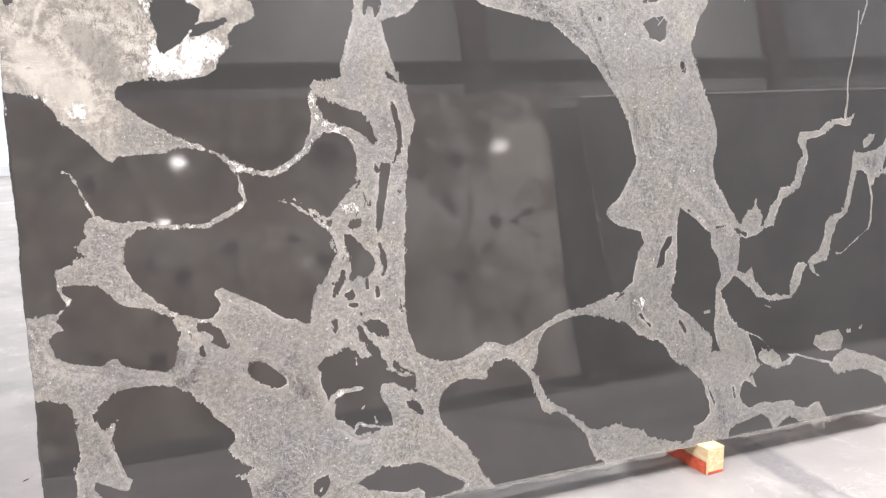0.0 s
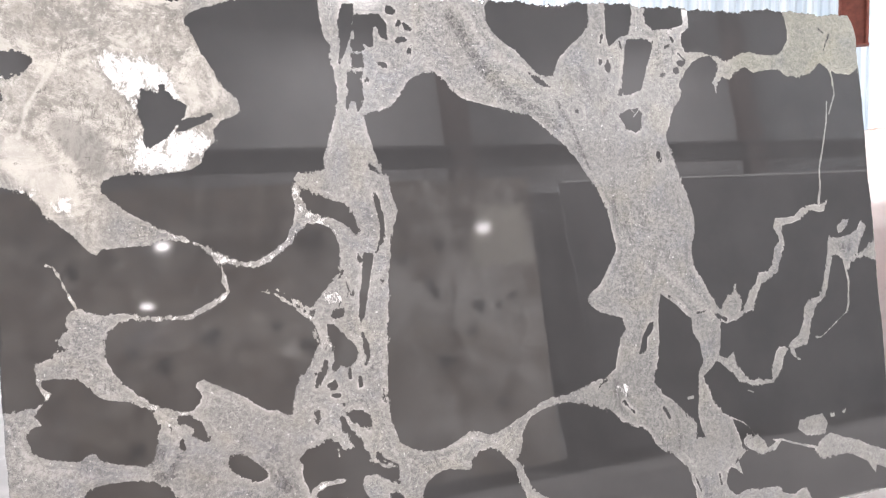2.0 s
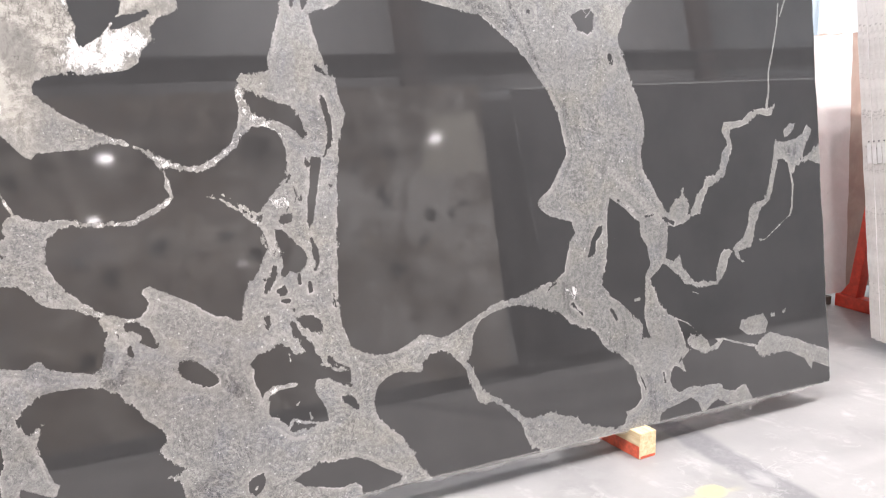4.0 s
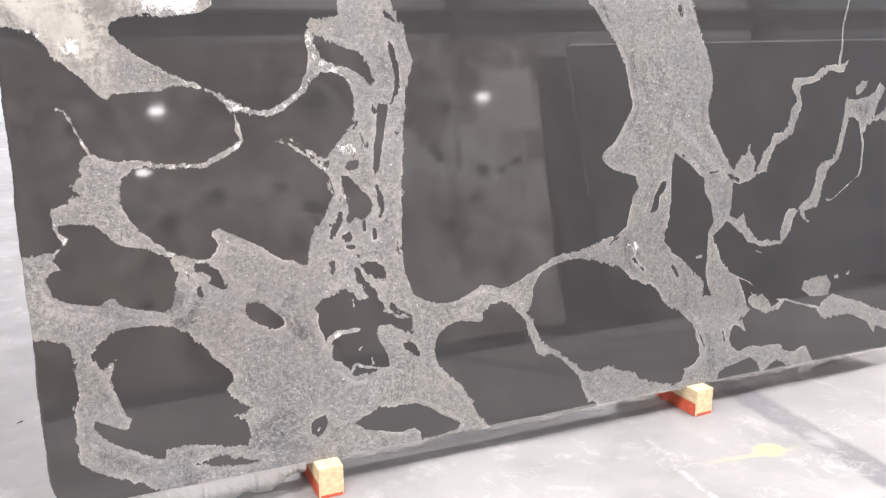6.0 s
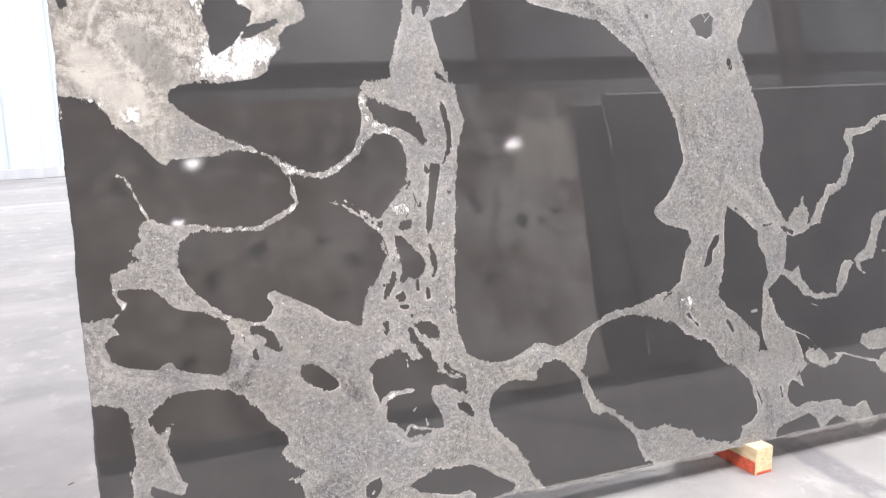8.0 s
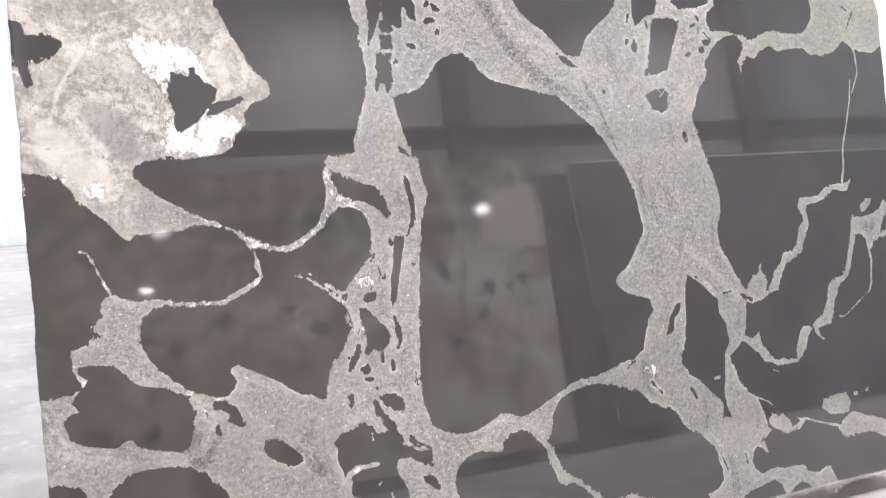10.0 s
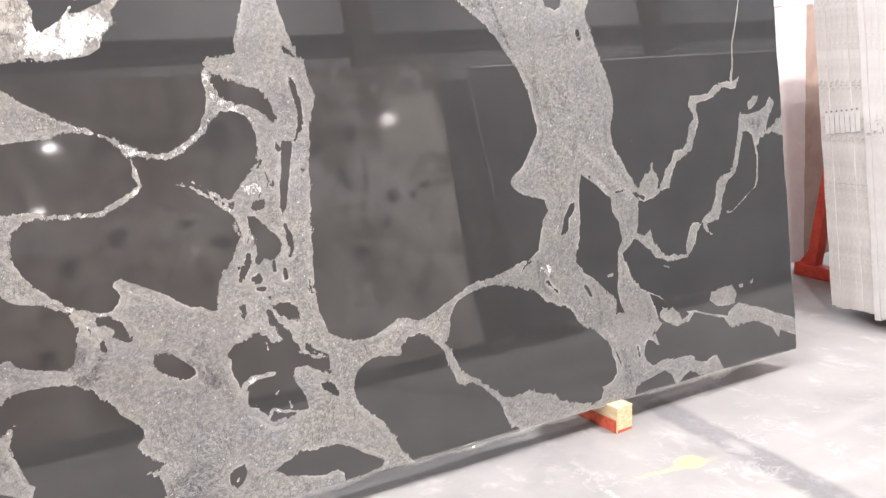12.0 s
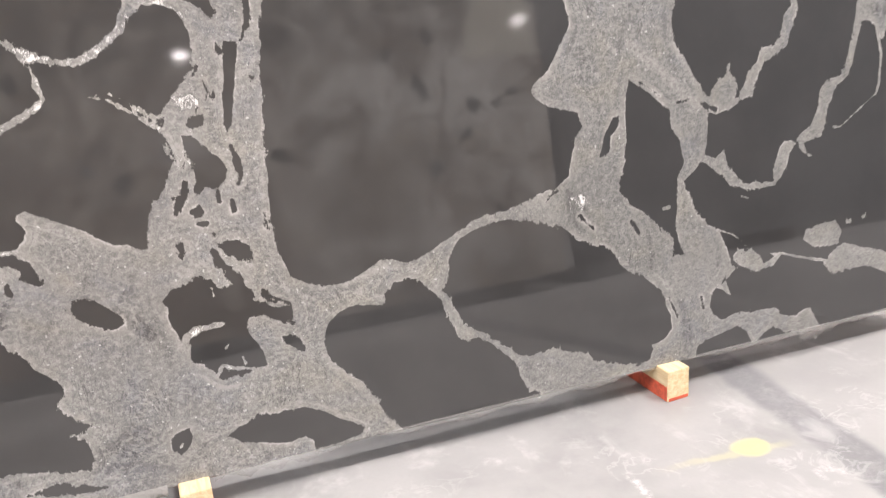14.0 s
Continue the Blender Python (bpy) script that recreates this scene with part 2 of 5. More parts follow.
    # white clumps with branching edges, thinning into crumbs
    branch = noise_of(t, coords(t, scale=(1, 1, 0.7), turn=(0, 30, 0)), 40, 10, 0.9, 0.5)
    w = math_node(t, "ADD", math_node(t, "MINIMUM", pale.outputs["Fac"], 0.014), math_node(t, "MULTIPLY", math_node(t, "SUBTRACT", branch, 0.5), 0.26))
    grey = mix(t, ramp(t, w, -0.004, 0.012, 0, 0.85), grey, (0.80, 0.79, 0.775))
    grey = mix(t, math_node(t, "MULTIPLY", ramp(t, w, 0.0, -0.008), ramp(t, pale.outputs["Fac"], -0.02, 0.002, 0, 0.5)), grey, (0.12, 0.117, 0.113))
    # dark ground with faint clouds and rare pale specks
    dark = mix(t, ramp(t, cloud, 0.3, 0.7), (0.040, 0.0397, 0.0403), (0.048, 0.0477, 0.0483))
    speck = noise_of(t, co, 120, 2, 0.5)
    dark = mix(t, ramp(t, speck, 0.79, 0.83, 0, 0.6), dark, (0.4, 0.4, 0.39))
    t.links.new(mix(t, vein, dark, grey), b.inputs["Base Color"])
    t.links.new(ramp(t, vein, 0, 1, 0.022, 0.09), b.inputs["Roughness"])
    return m


def rough_edge():
    """The sawn and split edge of the slab: dull, paler than the polished face."""
    m, t, b = material("rough_edge", 0.75)
    co = coords(t)
    col = mix(t, ramp(t, noise_of(t, co, 25, 6, 0.7), 0.35, 0.65), (0.10, 0.10, 0.10), (0.42, 0.41, 0.40))
    col = mix(t, ramp(t, noise_of(t, co, 9, 4), 0.5, 0.6), col, (0.6, 0.59, 0.57))
    t.links.new(col, b.inputs["Base Color"])
    bump(t, b, noise_of(t, co, 60, 6, 0.7), 0.8, 0.004)
    return m


# chalk strokes on the floor: from, to, half width, strength
STROKES = ((1.735, -0.29, 1.722, -0.56, 0.013, 0.95), (2.13, -0.49, 2.205, -0.50, 0.012, 0.9), (2.205, -0.50, 2.19, -0.56, 0.012, 0.9), (2.15, -0.49, 2.13, -0.55, 0.010, 0.9),
           (2.13, -0.55, 2.19, -0.57, 0.010, 0.8), (1.42, -0.10, 1.51, -0.13, 0.018, 0.45), (1.47, -0.14, 1.53, -0.20, 0.012, 0.4), (1.30, -0.25, 1.45, -0.33, 0.012, 0.5))


def concrete():
    """Sealed hall floor: pale grey, trowel clouds, painted sheen bands, a dark tyre band, chalky scratches, and a
    yellow paint blot with a drawn-out tail.
    """
    m, t, b = material("sealed_concrete", 0.35)
    co = coords(t)
    sep = node(t, "ShaderNodeSeparateXYZ")
    t.links.new(co, sep.inputs[0])
    x, y = sep.outputs[0], sep.outputs[1]
    broad, mid, fine = noise_of(t, co, 1.3, 5, 0.6, 0.8), noise_of(t, co, 7, 5, 0.6), noise_of(t, co, 90, 4, 0.6)
    col = mix(t, ramp(t, broad, 0.3, 0.7), (0.265, 0.262, 0.258), (0.375, 0.369, 0.363))
    col = mix(t, ramp(t, mid, 0.35, 0.7, 0, 0.4), col, (0.41, 0.403, 0.398))
    col = mix(t, ramp(t, fine, 0.4, 0.75, 0, 0.25), col, (0.33, 0.33, 0.33))
    # broad light and dark bands along the hall: reflected lights, painted into the colour
    sheen_bands = noise_of(t, coords(t, scale=(0.22, 1, 1), turn=(0, 0, 6)), 1.15, 4, 0.55, 0.4)
    col = mix(t, ramp(t, sheen_bands, 0.50, 0.66, 0, 0.6), col, (0.54, 0.533, 0.525))
    col = mix(t, ramp(t, sheen_bands, 0.44, 0.32, 0, 0.45), col, (0.23, 0.228, 0.226))
    # tyre band
    off = math_node(t, "ADD", math_node(t, "MULTIPLY", x, 0.999), math_node(t, "MULTIPLY", y, -0.042))
    off = math_node(t, "SUBTRACT", off, 2.296)
    off = math_node(t, "ADD", off, math_node(t, "MULTIPLY", math_node(t, "SUBTRACT", mid, 0.5), 0.06))
    band = math_node(t, "MULTIPLY", ramp(t, off, -0.080, -0.040), ramp(t, off, 0.080, 0.040))
    band = math_node(t, "MULTIPLY", band, ramp(t, noise_of(t, co, 14, 6, 0.75), 0.3, 0.58, 0.35, 0.9))
    col = mix(t, band, col, (0.20, 0.20, 0.21))
    # chalky smears and a few strokes
    smear = noise_of(t, coords(t, scale=(1, 0.6, 1), turn=(0, 0, 20)), 7, 4, 0.6, 0.6)
    col = mix(t, math_node(t, "MULTIPLY", ramp(t, smear, 0.52, 0.70, 0, 0.5), ramp(t, mid, 0.42, 0.6)), col, (0.56, 0.55, 0.545))
    col = mix(t, ramp(t, noise_of(t, coords(t, scale=(1, 0.7, 1), turn=(0, 0, -30)), 3.1, 5, 0.6, 0.5), 0.55, 0.72, 0, 0.4), col, (0.24, 0.237, 0.235))
    shake = math_node(t, "MULTIPLY", math_node(t, "SUBTRACT", noise_of(t, co, 30, 5, 0.7), 0.5), 0.035)
    for ax, ay, bx, by, half, much in STROKES:
        long = math.hypot(bx - ax, by - ay)
        ux, uy = (bx - ax) / long, (by - ay) / long
        dx, dy = math_node(t, "SUBTRACT", x, ax), math_node(t, "SUBTRACT", y, ay)
        along = math_node(t, "ADD", math_node(t, "MULTIPLY", dx, ux), math_node(t, "MULTIPLY", dy, uy))
        away = math_node(t, "ABSOLUTE", math_node(t, "ADD", math_node(t, "ADD", math_node(t, "MULTIPLY", dx, -uy), math_node(t, "MULTIPLY", dy, ux)), shake))
        seen = math_node(t, "MULTIPLY", ramp(t, away, half * 1.5, 0.0), math_node(t, "MULTIPLY", ramp(t, along, 0, 0.03), ramp(t, along, long, long - 0.05)))
        seen = math_node(t, "MULTIPLY", seen, ramp(t, noise_of(t, co, 40, 4, 0.7), 0.40, 0.66, 0.05, much * 0.7))
        col = mix(t, seen, col, (0.80, 0.79, 0.78))
    # thin curly chalk scuffs, thickest over the middle of the aisle edge
    scuff = math_node(t, "ABSOLUTE", math_node(t, "SUBTRACT", noise_of(t, co, 11, 5, 0.6, 0.8), 0.5))
    few = math_node(t, "MULTIPLY", ramp(t, noise_of(t, co, 5, 3), 0.52, 0.62), ramp(t, math_node(t, "ABSOLUTE", math_node(t, "ADD", y, 0.38)), 0.4, 0.1))
    col = mix(t, math_node(t, "MULTIPLY", ramp(t, scuff, 0.05, 0.0, 0, 0.2), few), col, (0.74, 0.73, 0.72))
    # yellow blot, pointed on one side, with a faint drawn-out tail
    jig = math_node(t, "MULTIPLY", math_node(t, "SUBTRACT", noise_of(t, co, 16, 5, 0.6), 0.5), 0.06)
    ex = math_node(t, "DIVIDE", math_node(t, "SUBTRACT", x, 2.075), 0.049)
    ey = math_node(t, "DIVIDE", math_node(t, "SUBTRACT", y, -0.342), 0.038)
    rr = math_node(t, "SQRT", math_node(t, "ADD", math_node(t, "MULTIPLY", ex, ex), math_node(t, "MULTIPLY", ey, ey)))
    rr = math_node(t, "ADD", rr, math_node(t, "MULTIPLY", jig, 11.0))
    blot = ramp(t, rr, 1.3, 0.7)
    ty = math_node(t, "ABSOLUTE", math_node(t, "ADD", math_node(t, "ADD", y, math_node(t, "ADD", math_node(t, "MULTIPLY", math_node(t, "SUBTRACT", x, 1.8), 0.10), 0.327)), math_node(t, "MULTIPLY", jig, 0.6)))
    tail = math_node(t, "MULTIPLY", ramp(t, ty, 0.020, 0.004), math_node(t, "MULTIPLY", ramp(t, x, 1.78, 1.98), ramp(t, x, 2.21, 2.10)))
    yellow = math_node(t, "MAXIMUM", blot, math_node(t, "MULTIPLY", tail, 0.38))
    col = mix(t, math_node(t, "MULTIPLY", yellow, 0.6), col, (0.80, 0.76, 0.27))
    t.links.new(col, b.inputs["Base Color"])
    t.links.new(ramp(t, broad, 0.3, 0.7, 0.36, 0.52), b.inputs["Roughness"])
    bump(t, b, mid, 0.15, 0.004)
    return m


# dark blotches of the brown stone: place across and up the slab, and radius
BLOTCHES = ((2.15, 1.055, 0.062), (2.43, 0.915, 0.055), (1.765, 1.07, 0.036), (0.69, 1.20, 0.045), (0.73, 1.27, 0.042), (0.40, 1.08, 0.046), (0.475, 0.92, 0.042),
            (0.70, 0.742, 0.05), (0.133, 1.135, 0.03), (0.24, 1.09, 0.03), (2.586, 0.995, 0.03), (0.353, 0.418, 0.036), (1.577, 0.93, 0.05), (1.5, 1.62, 0.10),
            (0.62, 1.52, 0.05), (0.88, 1.44, 0.045), (2.9, 1.5, 0.06), (2.62, 0.45, 0.05))


def spotted_brown(name, pale_square):
    """Polished brown-grey stone with dark blotches, darker along the top; the flag adds a paler square in one upper
    corner.
    """
    m, t, b = material(name, 0.034, ior=1.9)
    co = coords(t)
    sep = node(t, "ShaderNodeSeparateXYZ")
    t.links.new(co, sep.inputs[0])
    broad = noise_of(t, co, 2.2, 5, 0.6, 0.6)
    col = mix(t, ramp(t, broad, 0.36, 0.62), (0.36, 0.305, 0.25), (0.76, 0.725, 0.68))
    warm = ramp(t, math_node(t, "ADD", sep.outputs[0], math_node(t, "MULTIPLY", broad, 0.9)), 1.7, 2.4)
    col = mix(t, math_node(t, "MULTIPLY", warm, 0.65), col, mix(t, ramp(t, noise_of(t, co, 3.4, 5, 0.6, 0.8), 0.40, 0.62), (0.25, 0.155, 0.095), (0.70, 0.60, 0.49)))
    # veils of darker brown and rust between greyer fields
    col = mix(t, ramp(t, noise_of(t, coords(t, scale=(1, 1, 0.55), turn=(0, 30, 0)), 4.2, 5, 0.62, 0.9), 0.53, 0.67, 0, 0.6), col, (0.17, 0.115, 0.08))
    col = mix(t, ramp(t, noise_of(t, co, 3.0, 4, 0.6, 0.5), 0.58, 0.72, 0, 0.5), col, (0.42, 0.33, 0.22))
    jx = math_node(t, "MULTIPLY", math_node(t, "SUBTRACT", noise_of(t, co, 15, 5, 0.65, 0.4), 0.5), 0.19)
    spots = 0.0
    for bx, bz, r in BLOTCHES:
        dx = math_node(t, "SUBTRACT", sep.outputs[0], bx)
        dz = math_node(t, "SUBTRACT", sep.outputs[2], bz)
        d = math_node(t, "SQRT", math_node(t, "ADD", math_node(t, "MULTIPLY", dx, dx), math_node(t, "MULTIPLY", dz, dz)))
        spots = math_node(t, "MAXIMUM", ramp(t, math_node(t, "ADD", d, jx), r * 1.35, r * 0.45), spots)
    col = mix(t, math_node(t, "MULTIPLY", spots, 0.88), col, (0.03, 0.026, 0.024))
    col = mix(t, ramp(t, noise_of(t, co, 13, 6, 0.7, 0.5), 0.52, 0.68, 0, 0.4), col, (0.20, 0.165, 0.135))
    top = ramp(t, math_node(t, "ADD", sep.outputs[2], math_node(t, "MULTIPLY", broad, 0.3)), 1.48, 1.78)
    col = mix(t, math_node(t, "MULTIPLY", top, ramp(t, noise_of(t, co, 6, 5, 0.65), 0.40, 0.60, 0.25, 0.8)), col, (0.14, 0.115, 0.095))
    if pale_square:
        wob = math_node(t, "MULTIPLY", math_node(t, "SUBTRACT", noise_of(t, co, 6, 4), 0.5), 0.16)
        px, pz = math_node(t, "ADD", sep.outputs[0], wob), math_node(t, "ADD", sep.outputs[2], wob)
        slant = math_node(t, "ADD", px, math_node(t, "MULTIPLY", math_node(t, "SUBTRACT", pz, 1.34), 0.45))
        square = math_node(t, "MULTIPLY", math_node(t, "MULTIPLY", ramp(t, px, -0.09, -0.05), ramp(t, slant, 0.50, 0.40)), math_node(t, "MULTIPLY", ramp(t, pz, 1.33, 1.40), ramp(t, pz, 1.84, 1.74)))
        col = mix(t, math_node(t, "MULTIPLY", square, 0.85), col, (0.80, 0.76, 0.65))
    t.links.new(col, b.inputs["Base Color"])
    return m


def cladding(name, colour):
    m, t, b = material(name, 0.5)
    co = coords(t)
    streak = noise_of(t, coords(t, scale=(1, 1, 0.12)), 5, 5, 0.6)
    col = mix(t, ramp(t, streak, 0.35, 0.7), tuple(c * 0.86 for c in colour), colour)
    col = mix(t, ramp(t, noise_of(t, co, 0.6, 3), 0.4, 0.7, 0, 0.3), col, tuple(c * 0.75 for c in colour))
    t.links.new(col, b.inputs["Base Color"])
    return m


def daylight_sheet(name, through_it):
    """Translucent white ribbed sheet with daylight behind it."""
    m = bpy.data.materials.new(name)
    m.use_nodes = True
    t = m.node_tree
    t.nodes.remove(t.nodes["Principled BSDF"])
    streak = noise_of(t, coords(t, scale=(1, 1, 0.05)), 4, 4, 0.6)
    col = mix(t, ramp(t, streak, 0.35, 0.7), (0.56, 0.62, 0.68), (0.84, 0.86, 0.88))
    d, s, x = node(t, "ShaderNodeBsdfDiffuse"), node(t, "ShaderNodeBsdfTranslucent"), node(t, "ShaderNodeMixShader", Fac=through_it)
    t.links.new(col, d.inputs["Color"])
    t.links.new(col, s.inputs["Color"])
    t.links.new(d.outputs[0], x.inputs[1])
    t.links.new(s.outputs[0], x.inputs[2])
    t.links.new(x.outputs[0], t.nodes["Material Output"].inputs["Surface"])
    return m


def timber():
    m, t, b = material("sawn_timber", 0.7)
    co = coords(t, scale=(1, 0.12, 1))
    g = noise_of(t, co, 70, 5, 0.6, 0.8)
    col = mix(t, ramp(t, g, 0.3, 0.7), (0.66, 0.49, 0.27), (0.82, 0.69, 0.46))
    col = mix(t, ramp(t, noise_of(t, coords(t), 22, 3), 0.58, 0.72, 0, 0.3), col, (0.50, 0.33, 0.17))
    t.links.new(col, b.inputs["Base Color"])
    bump(t, b, g, 0.5, 0.002)
    return m


def pale_stone(name, a, c, scale=6.0, rough=0.35):
    m, t, b = material(name, rough)
    co = coords(t)
    n = noise_of(t, co, scale, 6, 0.6, 1.0)
    col = mix(t, ramp(t, n, 0.35, 0.65), a, c)
    col = mix(t, ramp(t, noise_of(t, co, 60, 4, 0.7), 0.6, 0.75, 0, 0.4), col, tuple(q * 0.55 for q in a))
    info = t.nodes.new("ShaderNodeObjectInfo")
    col = mix(t, math_node(t, "MULTIPLY", info.outputs["Random"], 0.15), col, tuple(q * 0.8 for q in a))
    t.links.new(col, b.inputs["Base Color"])
    bump(t, b, noise_of(t, co, 45, 5), 0.4, 0.002)
    return m


def raw_end(name, low, high, split):
    """Raw sawn and chipped ends of pale slabs: chalky, with fine dark cracks here and there."""
    m, t, b = material(name, 0.8)
    co = coords(t)
    col = mix(t, ramp(t, noise_of(t, co, 9, 6, 0.65), 0.35, 0.65), low, high)
    line = math_node(t, "ABSOLUTE", math_node(t, "SUBTRACT", noise_of(t, coords(t, scale=(1, 0.35, 1)), 11, 6, 0.7, 0.6), 0.5))
    col = mix(t, math_node(t, "MULTIPLY", ramp(t, line, 0.010, 0.002, 0, 0.8), ramp(t, noise_of(t, co, 4, 3), split, split + 0.10)), col, (0.22, 0.21, 0.20))
    col = mix(t, ramp(t, noise_of(t, co, 35, 4, 0.7), 0.655, 0.70, 0, 0.7), col, (0.34, 0.33, 0.32))
    t.links.new(col, b.inputs["Base Color"])
    bump(t, b, noise_of(t, co, 45, 5), 0.4, 0.002)
    return m


def wrap(name, alpha):
    m, t, b = material(name, 0.05, ior=1.6)
    b.inputs["Base Color"].default_value = (0.52, 0.51, 0.49, 1)
    b.inputs["Alpha"].default_value = alpha
    return m


STONE, EDGE, FLOOR = figured_stone(), rough_edge(), concrete()
BROWN, BROWN_PALE_SQUARE = spotted_brown("spotted_brown_stone", False), spotted_brown("spotted_brown_stone_pale_square", True)
COLUMN_STEEL = plain("red_brown_column_steel", (0.24, 0.19, 0.175), 0.5, grain=15)
WOOD = timber()
DARK_WOOD = plain("dark_timber", (0.09, 0.07, 0.055), 0.8, grain=40)
RED_PAINT = plain("red_paint_on_timber", (0.70, 0.13, 0.07), 0.6, grain=40, amount=0.35)
RED_OXIDE = plain("faded_red_oxide_steel", (0.26, 0.075, 0.05), 0.6, grain=20, amount=0.3)
RED_STEEL = plain("red_painted_steel", (0.60, 0.055, 0.03), 0.42, grain=25, amount=0.3, relief=0.0006)
WALL_PALE = cladding("pale_cladding", (0.74, 0.78, 0.82))
WALL_GREY = cladding("grey_cladding", (0.80, 0.80, 0.80))
DAYLIGHT, DAYLIGHT_EAST = daylight_sheet("translucent_sheet", 0.13), daylight_sheet("clear_translucent_sheet", 0.6)
ROOF = cladding("roof_sheet", (0.55, 0.56, 0.57))
BEAM_STEEL = plain("dark_beam_steel", (0.15, 0.15, 0.155), 0.5, grain=15)
LAMP_SHELL = plain("lamp_shell", (0.35, 0.35, 0.36), 0.4, 0.6)
WHITE_STONE = pale_stone("white_stone", (0.72, 0.71, 0.69), (0.84, 0.83, 0.81))
RAW_EDGE = raw_end("raw_pale_edge", (0.74, 0.73, 0.715), (0.83, 0.822, 0.81), 0.53)
GREYED_EDGE = raw_end("greyed_raw_edge", (0.60, 0.585, 0.56), (0.74, 0.727, 0.705), 0.46)
BEIGE_STONE = pale_stone("beige_stone", (0.74, 0.705, 0.69), (0.81, 0.78, 0.768))
SHADED_SIDE = pale_stone("shaded_side_stone", (0.40, 0.30, 0.25), (0.48, 0.38, 0.32))
CHARCOAL = pale_stone("charcoal_stone", (0.10, 0.10, 0.105), (0.15, 0.15, 0.155), 4, 0.12)
GAP_SHADE = pale_stone("gap_shade", (0.055, 0.055, 0.057), (0.085, 0.085, 0.087), 4, 0.2)
BLACK_STONE = pale_stone("black_stone", (0.02, 0.02, 0.021), (0.035, 0.035, 0.036), 4, 0.12)
PAPER = plain("white_paper", (0.82, 0.82, 0.81), 0.8, amount=0.08)
INK = plain("grey_crayon", (0.20, 0.20, 0.21), 0.8)
FILM, MILKY_FILM = wrap("clear_film", 0.22), wrap("milky_film", 0.55)
RUBBER = plain("black_rubber", (0.025, 0.025, 0.025), 0.7, grain=60)


# ---- building helpers ----
def mesh_of(bm, name, *mats):
    me = bpy.data.meshes.new(name)
    bm.normal_update()
    bm.to_mesh(me)
    bm.free()
    for m in mats:
        me.materials.append(m)
    return me


def part(name, bm, mat, parent=None, label=""):
    ob = new(name, mesh_of(bm, name, *(mat if isinstance(mat, (list, tuple)) else (mat,))))
    ob.parent = parent
    return tagged(ob, label)


def empty(name, m, label, category, group="", kind=""):
    ob = new(name)
    ob.matrix_basis = m
    return tagged(ob, label, category, group, kind)


def box(x0, x1, y0, y1, z0, z1, bevel=0.0, seg=2):
    bm = bmesh.new()
    bmesh.ops.create_cube(bm, size=1)
    for v in bm.verts:
        v.co = Vector((x0 if v.co.x < 0 else x1, y0 if v.co.y < 0 else y1, z0 if v.co.z < 0 else z1))
    if bevel:
        bmesh.ops.bevel(bm, geom=bm.edges[:], offset=bevel, segments=seg, affect="EDGES", profile=0.6)
    return bm


def add_box(bm, *a, **k):
    other = box(*a, **k)
    me = bpy.data.meshes.new("tmp")
    other.to_mesh(me)
    other.free()
    bm.from_mesh(me)
    bpy.data.meshes.remove(me)
    return bm


def prism(points, y0, y1, bevel=0.0):
    """An upright plate: outline in x and z, thickness along y."""
    bm = bmesh.new()
    face = bm.faces.new([bm.verts.new((x, y0, z)) for x, z in points])
    out = bmesh.ops.extrude_face_region(bm, geom=[face])
    for v in out["geom"]:
        if isinstance(v, bmesh.types.BMVert):
            v.co.y = y1
    bmesh.ops.recalc_face_normals(bm, faces=bm.faces[:])
    if bevel:
        bmesh.ops.bevel(bm, geom=bm.edges[:], offset=bevel, segments=2, affect="EDGES")
    return bm


def ragged(n, amp, seed, rough=1.0):
    """A smooth ragged offset along an edge of n points."""
    s = np.linspace(0, 1, n)
    rng = np.random.default_rng(seed)
    out = np.zeros(n)
    for k in range(1, 9):
        f = 2.2 * 1.9 ** k
        out += np.sin(2 * np.pi * (f * s + rng.random())) * amp / k ** rough
    return out * 0.5


# ---- the figure of the main slab: fields over its face, x along the slab and z up it, in metres ----
SLAB_W, SLAB_H, SLAB_T = 2.998, 1.792, 0.022
NX, NZ = 800, 480
su, sv = np.meshgrid(np.linspace(0, 1, NX), np.linspace(0, 1, NZ), indexing="ij")
left, right = ragged(NZ, 0.0035, 3), ragged(NZ, 0.0035, 4)
low, high = ragged(NX, 0.004, 5), ragged(NX, 0.010, 6, 0.6)
corner = lambda s, r: np.clip(1 - s / r, 0, 1) ** 2
z_axis, x_axis = np.linspace(0, SLAB_H, NZ), np.linspace(0, SLAB_W, NX)
x_left = left[None, :] + 0.030 * corner(z_axis, 0.10)[None, :]
x_right = SLAB_W + right[None, :] - 0.035 * corner(SLAB_H - z_axis, 0.10)[None, :] - 0.005 * corner(z_axis, 0.03)[None, :]
z_low = low[:, None] + 0 * su
z_high = SLAB_H - 0.030 + 0.040 * su + high[:, None] - 0.034 * np.exp(-(((x_axis - 0.475) / 0.11) ** 2))[:, None]
SX = x_left * (1 - su) + x_right * su
SZ = z_low * (1 - sv) + z_high * sv
vein_field = np.full(SX.shape, 0.06)
cream_field = np.full(SX.shape, -0.3)
white_field = np.full(SX.shape, -0.06)
tone_field = np.zeros(SX.shape)


